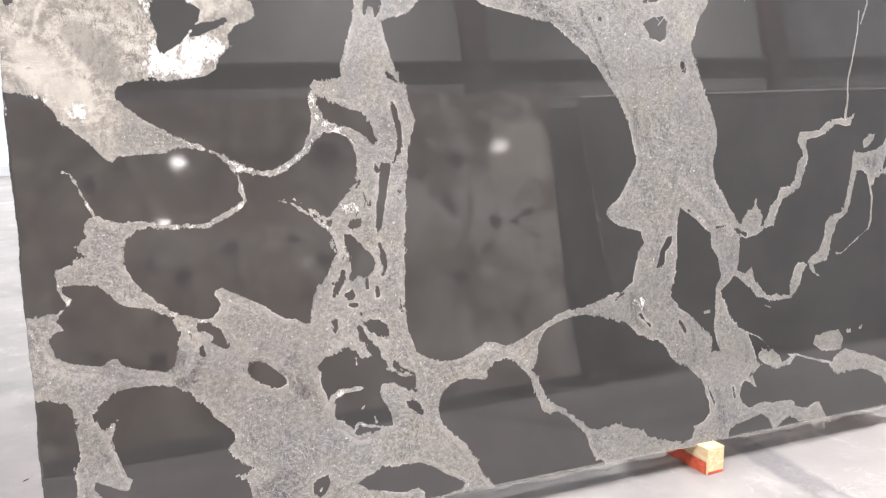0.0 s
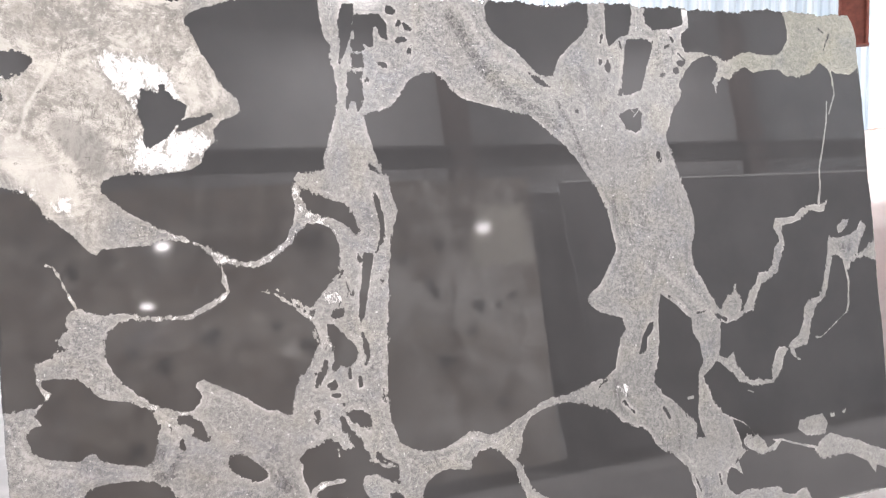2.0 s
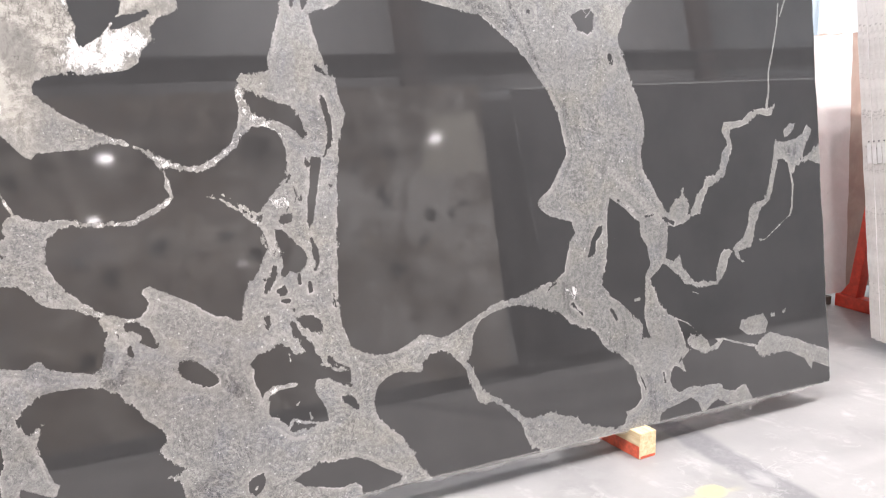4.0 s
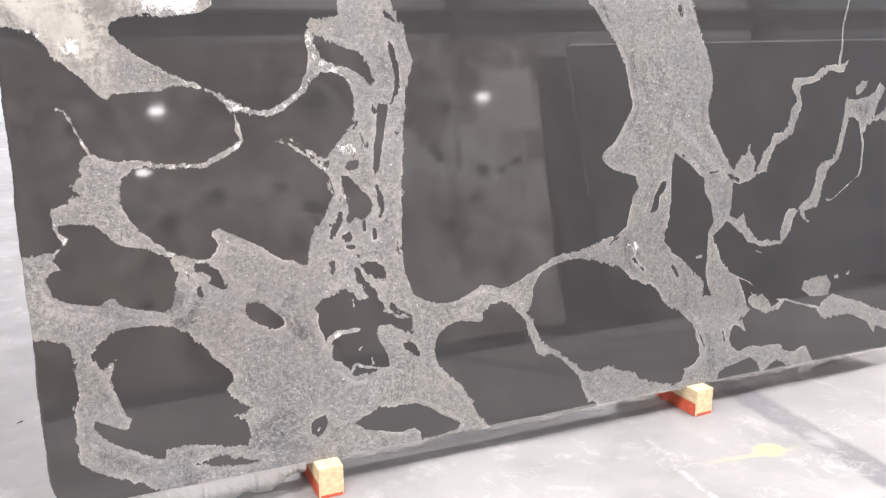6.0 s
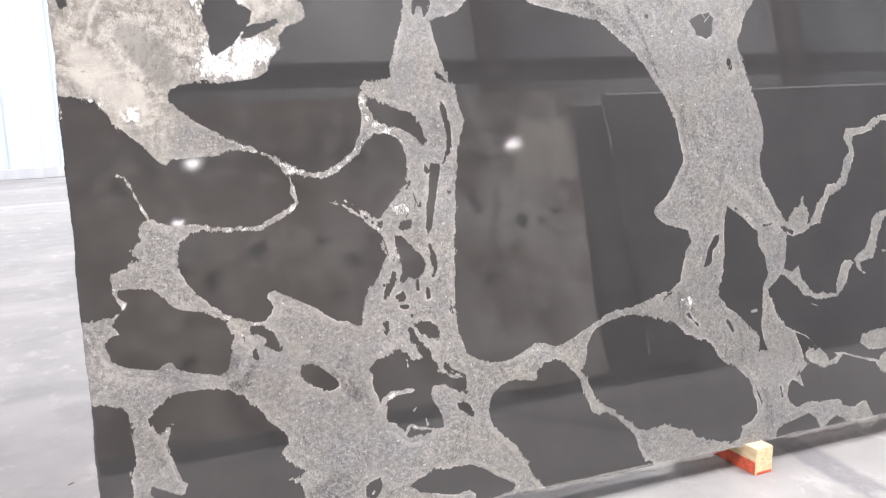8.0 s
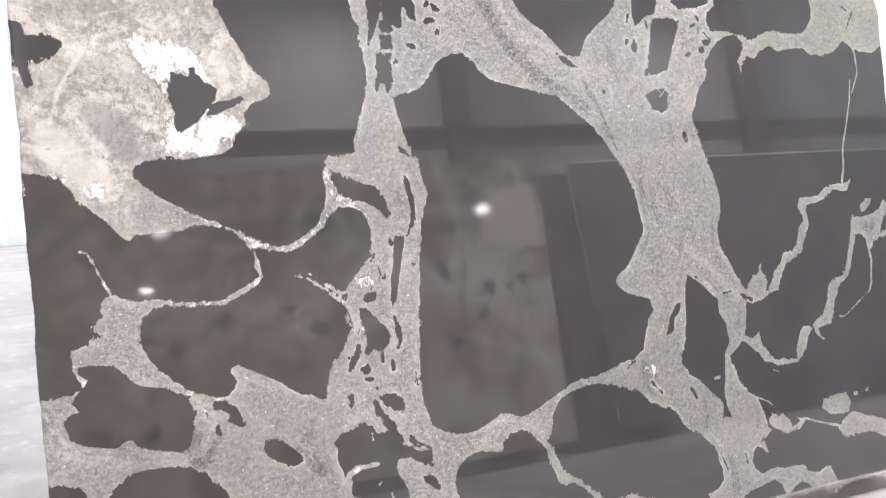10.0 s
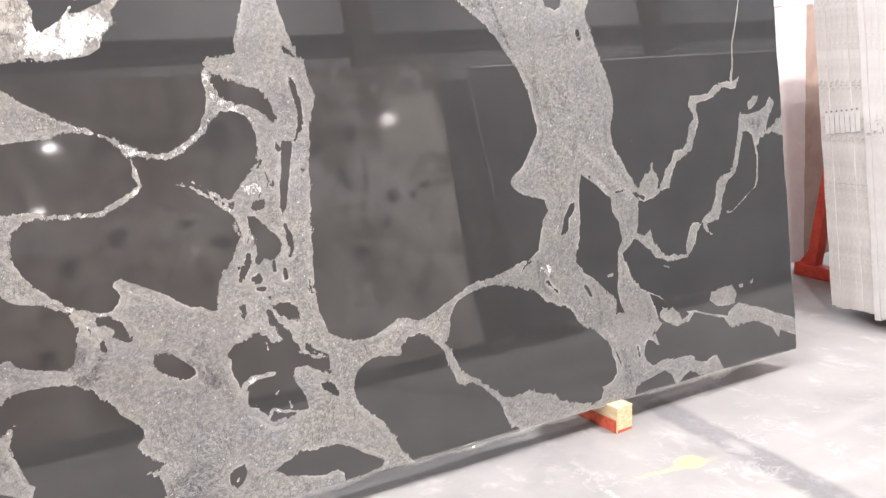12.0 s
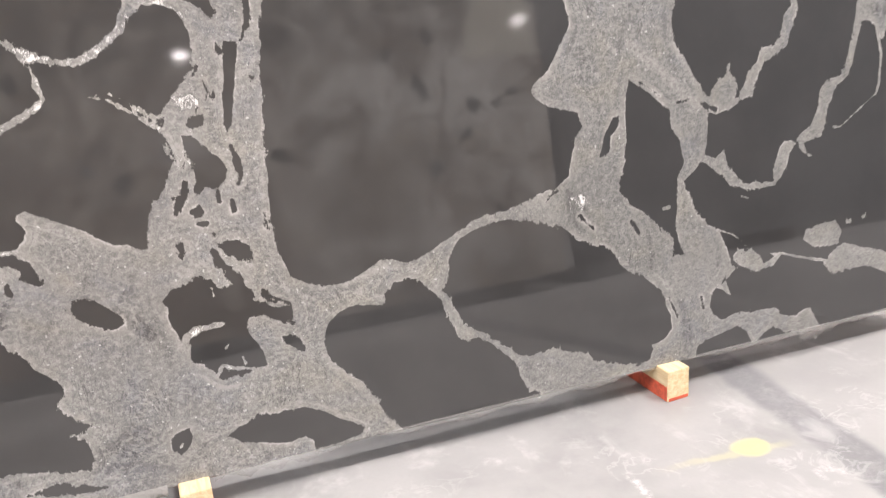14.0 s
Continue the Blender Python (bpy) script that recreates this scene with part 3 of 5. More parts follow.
def polygon_distance(points, pad):
    """The window of the face near an outline, and the signed distance to it there (negative inside)."""
    p = np.array(points)
    lo, hi = p.min(0) - pad, p.max(0) + pad
    inside = np.where((SX > lo[0]) & (SX < hi[0]) & (SZ > lo[1]) & (SZ < hi[1]))
    gx, gz = SX[inside], SZ[inside]
    best = np.full(gx.shape, 9.0)
    odd = np.zeros(gx.shape, bool)
    for a, b in zip(p, np.roll(p, -1, 0)):
        e = b - a
        s = np.clip(((gx - a[0]) * e[0] + (gz - a[1]) * e[1]) / (e @ e + 1e-12), 0, 1)
        best = np.minimum(best, (gx - a[0] - s * e[0]) ** 2 + (gz - a[1] - s * e[1]) ** 2)
        if a[1] != b[1]:
            odd ^= ((a[1] > gz) != (b[1] > gz)) & (gx < (b[0] - a[0]) * (gz - a[1]) / (b[1] - a[1]) + a[0])
    d = np.sqrt(best)
    return inside, np.where(odd, -d, d)


def dark_patch(points):
    w, d = polygon_distance(points, 0.06)
    vein_field[w] = np.minimum(vein_field[w], d)


def grey_patch(points):
    w, d = polygon_distance(points, 0.03)
    vein_field[w] = np.maximum(vein_field[w], -d)


def cream_patch(points):
    w, d = polygon_distance(points, 0.3)
    cream_field[w] = np.maximum(cream_field[w], -d)


def white_patch(points):
    w, d = polygon_distance(points, 0.05)
    white_field[w] = np.maximum(white_field[w], -d)


def vein(points, w0, w1):
    """A thin vein along a line, its half width running from w0 to w1."""
    p = np.array(points)
    run = np.concatenate([[0], np.cumsum(np.hypot(*np.diff(p, axis=0).T))])
    for i in range(len(p) - 1):
        a, b = p[i], p[i + 1]
        lo, hi = np.minimum(a, b) - 0.05, np.maximum(a, b) + 0.05
        w = np.where((SX > lo[0]) & (SX < hi[0]) & (SZ > lo[1]) & (SZ < hi[1]))
        gx, gz, e = SX[w], SZ[w], b - a
        s = np.clip(((gx - a[0]) * e[0] + (gz - a[1]) * e[1]) / (e @ e + 1e-12), 0, 1)
        half = w0 + (w1 - w0) * (run[i] + s * (run[i + 1] - run[i])) / run[-1]
        dist = np.hypot(gx - a[0] - s * e[0], gz - a[1] - s * e[1])
        ragged_side = a[0] < 1.6
        vein_field[w] = np.maximum(vein_field[w], (1.4 if ragged_side else 2.0) * (half - dist))
        if ragged_side:
            tone_field[w] = np.minimum(tone_field[w], -0.9 * np.exp(-((dist / (half + 0.004)) ** 2)))


def tone_band(points, w0, w1, amount):
    """A soft band of darker (plus) or paler (minus) grain inside the veins."""
    p = np.array(points)
    best = np.zeros(SX.shape)
    for i in range(len(p) - 1):
        a, e = p[i], p[i + 1] - p[i]
        s = np.clip(((SX - a[0]) * e[0] + (SZ - a[1]) * e[1]) / (e @ e + 1e-12), 0, 1)
        half = w0 + (w1 - w0) * (i + s) / (len(p) - 1)
        best = np.maximum(best, np.exp(-(np.hypot(SX - a[0] - s * e[0], SZ - a[1] - s * e[1]) / half) ** 2))
    tone_field[:] += amount * best


dark_patch([(0.546, 1.723), (0.633, 1.749), (0.699, 1.777), (0.874, 1.785), (0.876, 1.722), (0.883, 1.673), (0.902, 1.632), (0.901, 1.590), (0.915, 1.499), (0.899, 1.408), (0.864, 1.310), (0.857, 1.261), (0.777, 1.255), (0.765, 1.224), (0.760, 1.184), (0.764, 1.144), (0.754, 1.104), (0.740, 1.073), (0.708, 1.044), (0.650, 1.013), (0.618, 1.011), (0.573, 1.026), (0.478, 1.079), (0.435, 1.098), (0.386, 1.119), (0.311, 1.166), (0.255, 1.214), (0.254, 1.240), (0.276, 1.257), (0.311, 1.264), (0.354, 1.266), (0.383, 1.261), (0.441, 1.265), (0.487, 1.272), (0.515, 1.290), (0.524, 1.321), (0.556, 1.348), (0.553, 1.382), (0.581, 1.410), (0.621, 1.422), (0.635, 1.431), (0.628, 1.460), (0.589, 1.499), (0.555, 1.562), (0.535, 1.593), (0.506, 1.663), (0.490, 1.685), (0.514, 1.707)])
dark_patch([(-0.005, 1.241), (0.034, 1.233), (0.072, 1.220), (0.096, 1.197), (0.114, 1.167), (0.188, 1.097), (0.219, 1.057), (0.233, 1.053), (0.248, 1.067), (0.368, 1.072), (0.395, 1.085), (0.441, 1.082), (0.485, 1.064), (0.517, 1.040), (0.535, 1.010), (0.546, 0.979), (0.547, 0.955), (0.556, 0.933), (0.538, 0.921), (0.459, 0.880), (0.433, 0.878), (0.339, 0.884), (0.311, 0.894), (0.221, 0.898), (0.201, 0.907), (0.186, 0.920), (0.168, 0.916), (0.154, 0.901), (0.146, 0.881), (0.154, 0.866), (0.137, 0.852), (0.121, 0.844), (0.129, 0.829), (0.152, 0.817), (0.118, 0.809), (0.113, 0.795), (0.067, 0.787), (0.072, 0.765), (0.070, 0.737), (0.078, 0.714), (0.090, 0.698), (0.079, 0.686), (0.065, 0.678), (0.046, 0.673), (0.020, 0.671), (-0.007, 0.675), (-0.009, 1.027)])
dark_patch([(0.237, 0.801), (0.241, 0.830), (0.254, 0.857), (0.276, 0.871), (0.303, 0.878), (0.366, 0.867), (0.470, 0.865), (0.547, 0.904), (0.569, 0.921), (0.560, 0.985), (0.547, 1.009), (0.571, 1.007), (0.617, 0.993), (0.651, 0.994), (0.684, 1.008), (0.750, 1.055), (0.773, 1.092), (0.799, 1.106), (0.838, 1.106), (0.862, 1.094), (0.877, 1.072), (0.888, 1.039), (0.887, 0.998), (0.876, 0.966), (0.856, 0.935), (0.804, 0.883), (0.787, 0.861), (0.800, 0.755), (0.787, 0.725), (0.768, 0.695), (0.746, 0.674), (0.730, 0.645), (0.716, 0.575), (0.700, 0.573), (0.677, 0.589), (0.646, 0.597), (0.616, 0.614), (0.587, 0.641), (0.482, 0.698), (0.462, 0.697), (0.461, 0.682), (0.474, 0.658), (0.465, 0.636), (0.449, 0.620), (0.427, 0.619), (0.363, 0.639), (0.302, 0.687), (0.276, 0.715), (0.243, 0.764)])
dark_patch([(0.990, 1.423), (1.069, 1.443), (1.098, 1.465), (1.141, 1.528), (1.180, 1.549), (1.228, 1.553), (1.254, 1.534), (1.280, 1.499), (1.316, 1.472), (1.552, 1.416), (1.669, 1.319), (1.707, 1.275), (1.783, 1.160), (1.810, 1.102), (1.833, 0.969), (1.761, 0.862), (1.725, 0.838), (1.707, 0.817), (1.720, 0.792), (1.750, 0.769), (1.837, 0.743), (1.844, 0.705), (1.817, 0.670), (1.791, 0.580), (1.760, 0.560), (1.662, 0.533), (1.614, 0.521), (1.550, 0.516), (1.496, 0.502), (1.358, 0.435), (1.318, 0.431), (1.280, 0.445), (1.252, 0.450), (1.192, 0.420), (1.153, 0.408), (1.107, 0.411), (1.063, 0.425), (1.029, 0.450), (1.005, 0.515), (1.002, 0.598), (1.008, 0.705), (1.043, 1.035), (1.076, 1.134), (1.055, 1.195), (1.059, 1.237), (1.038, 1.246), (1.013, 1.322)])
dark_patch([(1.415, 1.768), (1.459, 1.806), (1.801, 1.821), (1.793, 1.716), (1.751, 1.677), (1.703, 1.638), (1.667, 1.601), (1.646, 1.548), (1.619, 1.548), (1.578, 1.566), (1.512, 1.631), (1.473, 1.652), (1.446, 1.679), (1.419, 1.714)])
dark_patch([(1.864, 1.823), (1.961, 1.824), (1.971, 1.770), (1.962, 1.731), (1.951, 1.697), (1.910, 1.685), (1.884, 1.661), (1.867, 1.651), (1.861, 1.699)])
dark_patch([(2.026, 1.821), (2.182, 1.827), (2.181, 1.737), (2.128, 1.722), (2.054, 1.714), (2.021, 1.732)])
dark_patch([(1.940, 1.678), (2.006, 1.685), (2.051, 1.675), (2.012, 1.572), (1.985, 1.507), (1.944, 1.491), (1.893, 1.488), (1.913, 1.550)])
dark_patch([(1.885, 1.418), (1.919, 1.438), (1.965, 1.445), (1.980, 1.427), (1.972, 1.374), (1.948, 1.358), (1.912, 1.375)])
dark_patch([(2.207, 1.828), (2.636, 1.836), (2.653, 1.752), (2.654, 1.699), (2.628, 1.666), (2.597, 1.641), (2.529, 1.639), (2.476, 1.649), (2.436, 1.646), (2.394, 1.625), (2.361, 1.614), (2.255, 1.643), (2.180, 1.643), (2.164, 1.677), (2.175, 1.707), (2.205, 1.728)])
dark_patch([(2.172, 1.568), (2.211, 1.607), (2.255, 1.628), (2.297, 1.628), (2.320, 1.603), (2.313, 1.569), (2.286, 1.535), (2.307, 1.521), (2.334, 1.555), (2.373, 1.550), (2.405, 1.578), (2.444, 1.595), (2.478, 1.574), (2.539, 1.586), (2.600, 1.589), (2.628, 1.566), (2.689, 1.561), (2.754, 1.579), (2.799, 1.615), (2.882, 1.578), (2.948, 1.574), (2.993, 1.599), (3.005, 1.532), (3.017, 1.374), (3.016, 1.106), (3.011, 0.888), (3.006, 0.794), (2.977, 0.593), (2.251, 0.464), (2.246, 0.530), (2.229, 0.619), (2.242, 0.727), (2.145, 0.889), (2.136, 0.933), (2.156, 1.016), (2.159, 1.059), (2.153, 1.103), (2.098, 1.258), (2.092, 1.290), (2.075, 1.323), (2.073, 1.356), (2.089, 1.377), (2.100, 1.420), (2.122, 1.453), (2.149, 1.486), (2.146, 1.524)])
dark_patch([(2.252, 0.693), (2.234, 0.660), (2.227, 0.608), (2.216, 0.572), (2.177, 0.536), (2.144, 0.513), (2.174, 0.431), (2.198, 0.395), (2.254, 0.349), (2.273, 0.297), (2.288, 0.245), (2.308, 0.236), (2.245, 0.192), (2.262, 0.220), (2.276, 0.159), (2.254, 0.183), (2.236, 0.196), (2.215, 0.176), (2.204, 0.140), (2.213, 0.114), (2.242, 0.089), (2.288, 0.100), (2.333, 0.094), (2.426, 0.090), (2.456, 0.063), (2.503, 0.049), (2.554, 0.068), (2.600, -0.013), (2.678, -0.019), (2.797, -0.023), (3.007, -0.019), (3.008, 0.046), (3.003, 0.295), (3.009, 0.619), (3.004, 0.759), (2.700, 0.789), (2.486, 0.759)])
dark_patch([(2.147, -0.006), (2.155, 0.024), (2.180, 0.040), (2.243, 0.049), (2.294, 0.060), (2.325, 0.036), (2.340, 0.002), (2.349, -0.009), (2.278, -0.014)])
dark_patch([(2.349, -0.009), (2.389, 0.020), (2.422, 0.031), (2.461, 0.006), (2.490, -0.001), (2.421, -0.008)])
dark_patch([(0.091, 0.745), (0.142, 0.742), (0.168, 0.734), (0.188, 0.717), (0.209, 0.689), (0.229, 0.677), (0.292, 0.661), (0.348, 0.630), (0.366, 0.579), (0.353, 0.569), (0.355, 0.549), (0.346, 0.535), (0.344, 0.515), (0.335, 0.497), (0.323, 0.488), (0.255, 0.505), (0.220, 0.516), (0.207, 0.526), (0.199, 0.539), (0.157, 0.526), (0.089, 0.541), (0.064, 0.555), (0.049, 0.576), (0.042, 0.595), (0.043, 0.612), (0.061, 0.629), (0.078, 0.628), (0.074, 0.643), (0.061, 0.654), (0.082, 0.679), (0.097, 0.693), (0.101, 0.707), (0.084, 0.731), (0.084, 0.742)])
dark_patch([(-0.007, 0.459), (0.026, 0.455), (0.049, 0.449), (0.068, 0.438), (0.080, 0.421), (0.086, 0.398), (0.088, 0.306), (0.081, 0.284), (0.070, 0.263), (0.071, 0.240), (0.075, 0.216), (0.071, 0.185), (0.072, 0.154), (0.072, 0.119), (0.081, 0.105), (0.111, 0.084), (0.144, 0.065), (0.193, 0.046), (0.228, 0.027), (0.252, 0.001), (0.202, -0.012), (0.005, 0.013), (-0.013, 0.102), (-0.018, 0.180), (-0.018, 0.362)])
dark_patch([(0.130, 0.406), (0.142, 0.420), (0.185, 0.453), (0.210, 0.458), (0.250, 0.459), (0.301, 0.455), (0.337, 0.446), (0.366, 0.427), (0.394, 0.402), (0.418, 0.374), (0.431, 0.348), (0.474, 0.305), (0.485, 0.286), (0.478, 0.271), (0.461, 0.250), (0.467, 0.232), (0.489, 0.212), (0.528, 0.189), (0.506, 0.179), (0.477, 0.176), (0.473, 0.172), (0.500, 0.159), (0.514, 0.137), (0.516, 0.103), (0.501, 0.089), (0.473, 0.089), (0.396, 0.106), (0.350, 0.115), (0.312, 0.116), (0.289, 0.112), (0.283, 0.088), (0.272, 0.088), (0.167, 0.147), (0.122, 0.187), (0.113, 0.208), (0.118, 0.225), (0.166, 0.198), (0.197, 0.186), (0.212, 0.217), (0.197, 0.224), (0.167, 0.319), (0.170, 0.342), (0.186, 0.378), (0.169, 0.366), (0.143, 0.358), (0.134, 0.375)])
dark_patch([(0.360, 0.058), (0.392, 0.061), (0.408, 0.070), (0.439, 0.066), (0.470, 0.052), (0.502, 0.041), (0.538, 0.032), (0.501, 0.029), (0.452, 0.035), (0.398, 0.046)])
dark_patch([(0.406, 0.610), (0.444, 0.609), (0.462, 0.592), (0.488, 0.541), (0.479, 0.531), (0.457, 0.541), (0.443, 0.554), (0.448, 0.569), (0.427, 0.584), (0.408, 0.586)])
dark_patch([(0.386, 0.600), (0.396, 0.587), (0.402, 0.567), (0.393, 0.552), (0.387, 0.573)])
dark_patch([(0.411, 0.546), (0.419, 0.549), (0.424, 0.521), (0.416, 0.514), (0.406, 0.527)])
dark_patch([(0.525, 0.468), (0.539, 0.482), (0.563, 0.485), (0.586, 0.472), (0.635, 0.428), (0.638, 0.410), (0.608, 0.401), (0.581, 0.413), (0.550, 0.433), (0.532, 0.451)])
dark_patch([(0.724, 0.443), (0.747, 0.467), (0.814, 0.488), (0.821, 0.500), (0.831, 0.482), (0.851, 0.463), (0.852, 0.454), (0.868, 0.452), (0.890, 0.453), (0.860, 0.517), (0.860, 0.550), (0.870, 0.541), (0.877, 0.510), (0.906, 0.485), (0.919, 0.447), (0.933, 0.431), (0.944, 0.403), (0.979, 0.381), (1.016, 0.380), (1.022, 0.362), (1.017, 0.334), (0.999, 0.339), (0.942, 0.370), (0.914, 0.368), (0.904, 0.348), (0.911, 0.325), (0.927, 0.297), (0.938, 0.265), (0.939, 0.243), (0.913, 0.242), (0.904, 0.237), (0.849, 0.228), (0.832, 0.234), (0.816, 0.249), (0.800, 0.269), (0.779, 0.281), (0.765, 0.296), (0.769, 0.317), (0.775, 0.333), (0.753, 0.336), (0.747, 0.362), (0.736, 0.385), (0.732, 0.407), (0.737, 0.427)])
dark_patch([(0.955, 0.429), (0.981, 0.409), (1.016, 0.386), (1.016, 0.379), (0.989, 0.388), (0.954, 0.410)])
dark_patch([(0.868, 0.562), (0.912, 0.562), (0.938, 0.546), (0.945, 0.524), (0.942, 0.507), (0.917, 0.510), (0.891, 0.526), (0.875, 0.540)])
dark_patch([(0.982, 0.306), (1.010, 0.306), (1.031, 0.281), (1.037, 0.260), (1.016, 0.266), (0.999, 0.282)])
dark_patch([(0.818, 0.088), (0.848, 0.105), (0.894, 0.123), (1.014, 0.115), (1.051, 0.099), (1.087, 0.070), (1.156, 0.028), (1.141, 0.012), (1.082, 0.003), (1.024, 0.000), (1.021, 0.023), (1.003, 0.040), (0.980, 0.040), (0.966, 0.034), (0.934, 0.040), (0.854, 0.064)])
dark_patch([(0.687, 0.113), (0.714, 0.129), (0.736, 0.130), (0.738, 0.103), (0.723, 0.080), (0.704, 0.067), (0.689, 0.087)])
dark_patch([(0.780, 0.572), (0.795, 0.574), (0.795, 0.541), (0.787, 0.525), (0.780, 0.543)])
dark_patch([(0.827, 0.646), (0.844, 0.649), (0.847, 0.627), (0.830, 0.625)])
dark_patch([(0.914, 0.646), (0.927, 0.653), (0.926, 0.624), (0.915, 0.625)])
dark_patch([(1.088, 0.286), (1.094, 0.303), (1.105, 0.319), (1.125, 0.334), (1.155, 0.346), (1.184, 0.348), (1.185, 0.346), (1.243, 0.334), (1.254, 0.348), (1.250, 0.362), (1.277, 0.381), (1.312, 0.390), (1.337, 0.385), (1.359, 0.364), (1.401, 0.316), (1.406, 0.288), (1.420, 0.262), (1.429, 0.211), (1.454, 0.191), (1.487, 0.198), (1.523, 0.168), (1.580, 0.111), (1.591, 0.083), (1.596, 0.053), (1.616, 0.016), (1.645, 0.006), (1.665, -0.045), (1.248, -0.034), (1.251, 0.005), (1.218, 0.046), (1.201, 0.086), (1.179, 0.127), (1.134, 0.180), (1.133, 0.175), (1.102, 0.212), (1.090, 0.241), (1.085, 0.264)])
dark_patch([(1.408, 0.340), (1.431, 0.393), (1.432, 0.421), (1.442, 0.438), (1.468, 0.463), (1.507, 0.482), (1.553, 0.490), (1.607, 0.494), (1.650, 0.484), (1.694, 0.467), (1.738, 0.455), (1.771, 0.437), (1.804, 0.404), (1.884, 0.370), (1.912, 0.347), (1.922, 0.316), (1.945, 0.293), (1.985, 0.268), (1.975, 0.280), (2.003, 0.259), (2.037, 0.225), (2.059, 0.198), (2.058, 0.168), (2.074, 0.136), (2.073, 0.097), (2.054, 0.076), (2.024, 0.066), (2.002, 0.064), (2.009, 0.053), (1.995, 0.021), (1.950, 0.014), (1.973, 0.016), (1.867, 0.041), (1.821, 0.057), (1.799, 0.085), (1.719, 0.108), (1.714, 0.122), (1.652, 0.114), (1.618, 0.118), (1.591, 0.126), (1.568, 0.154), (1.456, 0.242), (1.441, 0.268), (1.422, 0.325)])
dark_patch([(1.995, 0.810), (2.056, 0.767), (2.080, 0.744), (2.110, 0.719), (2.117, 0.664), (2.140, 0.629), (2.146, 0.564), (2.129, 0.539), (2.121, 0.492), (2.118, 0.449), (2.106, 0.382), (2.115, 0.348), (2.132, 0.304), (2.095, 0.310), (2.100, 0.356), (2.017, 0.442), (1.968, 0.476), (1.941, 0.516), (1.944, 0.547), (1.962, 0.587), (1.973, 0.649), (1.978, 0.722), (1.984, 0.774)])
dark_patch([(1.888, 0.617), (1.908, 0.672), (1.938, 0.716), (1.956, 0.719), (1.953, 0.693), (1.927, 0.670), (1.919, 0.629), (1.908, 0.620)])
dark_patch([(0.947, 1.752), (0.986, 1.758), (0.973, 1.674), (0.960, 1.637), (0.943, 1.600), (0.929, 1.577), (0.935, 1.701)])
dark_patch([(0.982, 1.721), (1.012, 1.726), (1.061, 1.728), (1.083, 1.701), (1.084, 1.649), (1.064, 1.653), (1.048, 1.690), (1.038, 1.685), (1.037, 1.629), (1.022, 1.625), (0.999, 1.643), (0.981, 1.651), (0.980, 1.693)])
dark_patch([(0.964, 1.605), (1.001, 1.606), (1.005, 1.564), (0.968, 1.564)])
dark_patch([(0.972, 1.550), (0.994, 1.532), (0.992, 1.490), (0.975, 1.449), (0.967, 1.467), (0.946, 1.452), (0.955, 1.508)])
dark_patch([(1.556, 1.559), (1.594, 1.539), (1.632, 1.511), (1.603, 1.514), (1.570, 1.534)])
dark_patch([(0.363, 1.475), (0.372, 1.487), (0.396, 1.490), (0.411, 1.487), (0.417, 1.504), (0.429, 1.504), (0.432, 1.491), (0.455, 1.470), (0.486, 1.449), (0.479, 1.419), (0.466, 1.407), (0.447, 1.382), (0.425, 1.357), (0.400, 1.341), (0.379, 1.333), (0.368, 1.342), (0.371, 1.383), (0.366, 1.408), (0.359, 1.425), (0.358, 1.450)])
dark_patch([(0.453, 1.377), (0.467, 1.405), (0.491, 1.415), (0.520, 1.418), (0.550, 1.427), (0.554, 1.418), (0.527, 1.401), (0.476, 1.377)])
dark_patch([(0.015, 1.586), (0.065, 1.591), (0.107, 1.576), (0.109, 1.556), (0.082, 1.532), (0.060, 1.524), (0.052, 1.508), (0.039, 1.524), (0.019, 1.539)])
dark_patch([(-0.011, 1.625), (0.017, 1.619), (0.024, 1.600), (0.029, 1.555), (0.031, 1.497), (0.036, 1.459), (0.021, 1.452), (-0.003, 1.510), (-0.015, 1.574)])
dark_patch([(0.782, 1.218), (0.876, 1.173), (0.910, 1.164), (0.928, 1.140), (0.940, 1.115), (0.950, 1.080), (0.942, 1.067), (0.929, 1.082), (0.910, 1.100), (0.884, 1.115), (0.857, 1.127), (0.843, 1.125), (0.824, 1.133), (0.799, 1.151), (0.788, 1.171), (0.780, 1.198)])
dark_patch([(1.002, 1.194), (1.012, 1.190), (1.030, 1.116), (1.028, 1.067), (1.022, 1.040), (1.010, 1.031), (1.017, 1.068), (1.012, 1.124), (1.003, 1.170)])
dark_patch([(0.961, 1.014), (0.989, 1.012), (0.987, 0.988), (0.972, 0.934), (0.948, 0.827), (0.936, 0.811), (0.930, 0.829), (0.955, 0.991)])
dark_patch([(0.946, 0.772), (0.954, 0.750), (0.958, 0.722), (0.950, 0.710), (0.940, 0.721), (0.937, 0.746)])
dark_patch([(0.835, 0.817), (0.852, 0.815), (0.908, 0.756), (0.921, 0.727), (0.914, 0.704), (0.891, 0.687), (0.866, 0.691), (0.844, 0.678), (0.842, 0.691), (0.851, 0.724), (0.846, 0.758), (0.835, 0.787)])
dark_patch([(0.853, 0.855), (0.888, 0.858), (0.885, 0.834), (0.860, 0.830), (0.847, 0.839)])
dark_patch([(0.802, 0.794), (0.808, 0.787), (0.816, 0.766), (0.809, 0.767)])
dark_patch([(0.793, 0.679), (0.826, 0.700), (0.820, 0.675), (0.803, 0.644), (0.791, 0.659)])
dark_patch([(0.828, 0.650), (0.845, 0.654), (0.854, 0.636), (0.839, 0.628), (0.826, 0.637)])
dark_patch([(0.837, 0.611), (0.855, 0.612), (0.855, 0.602), (0.840, 0.604)])
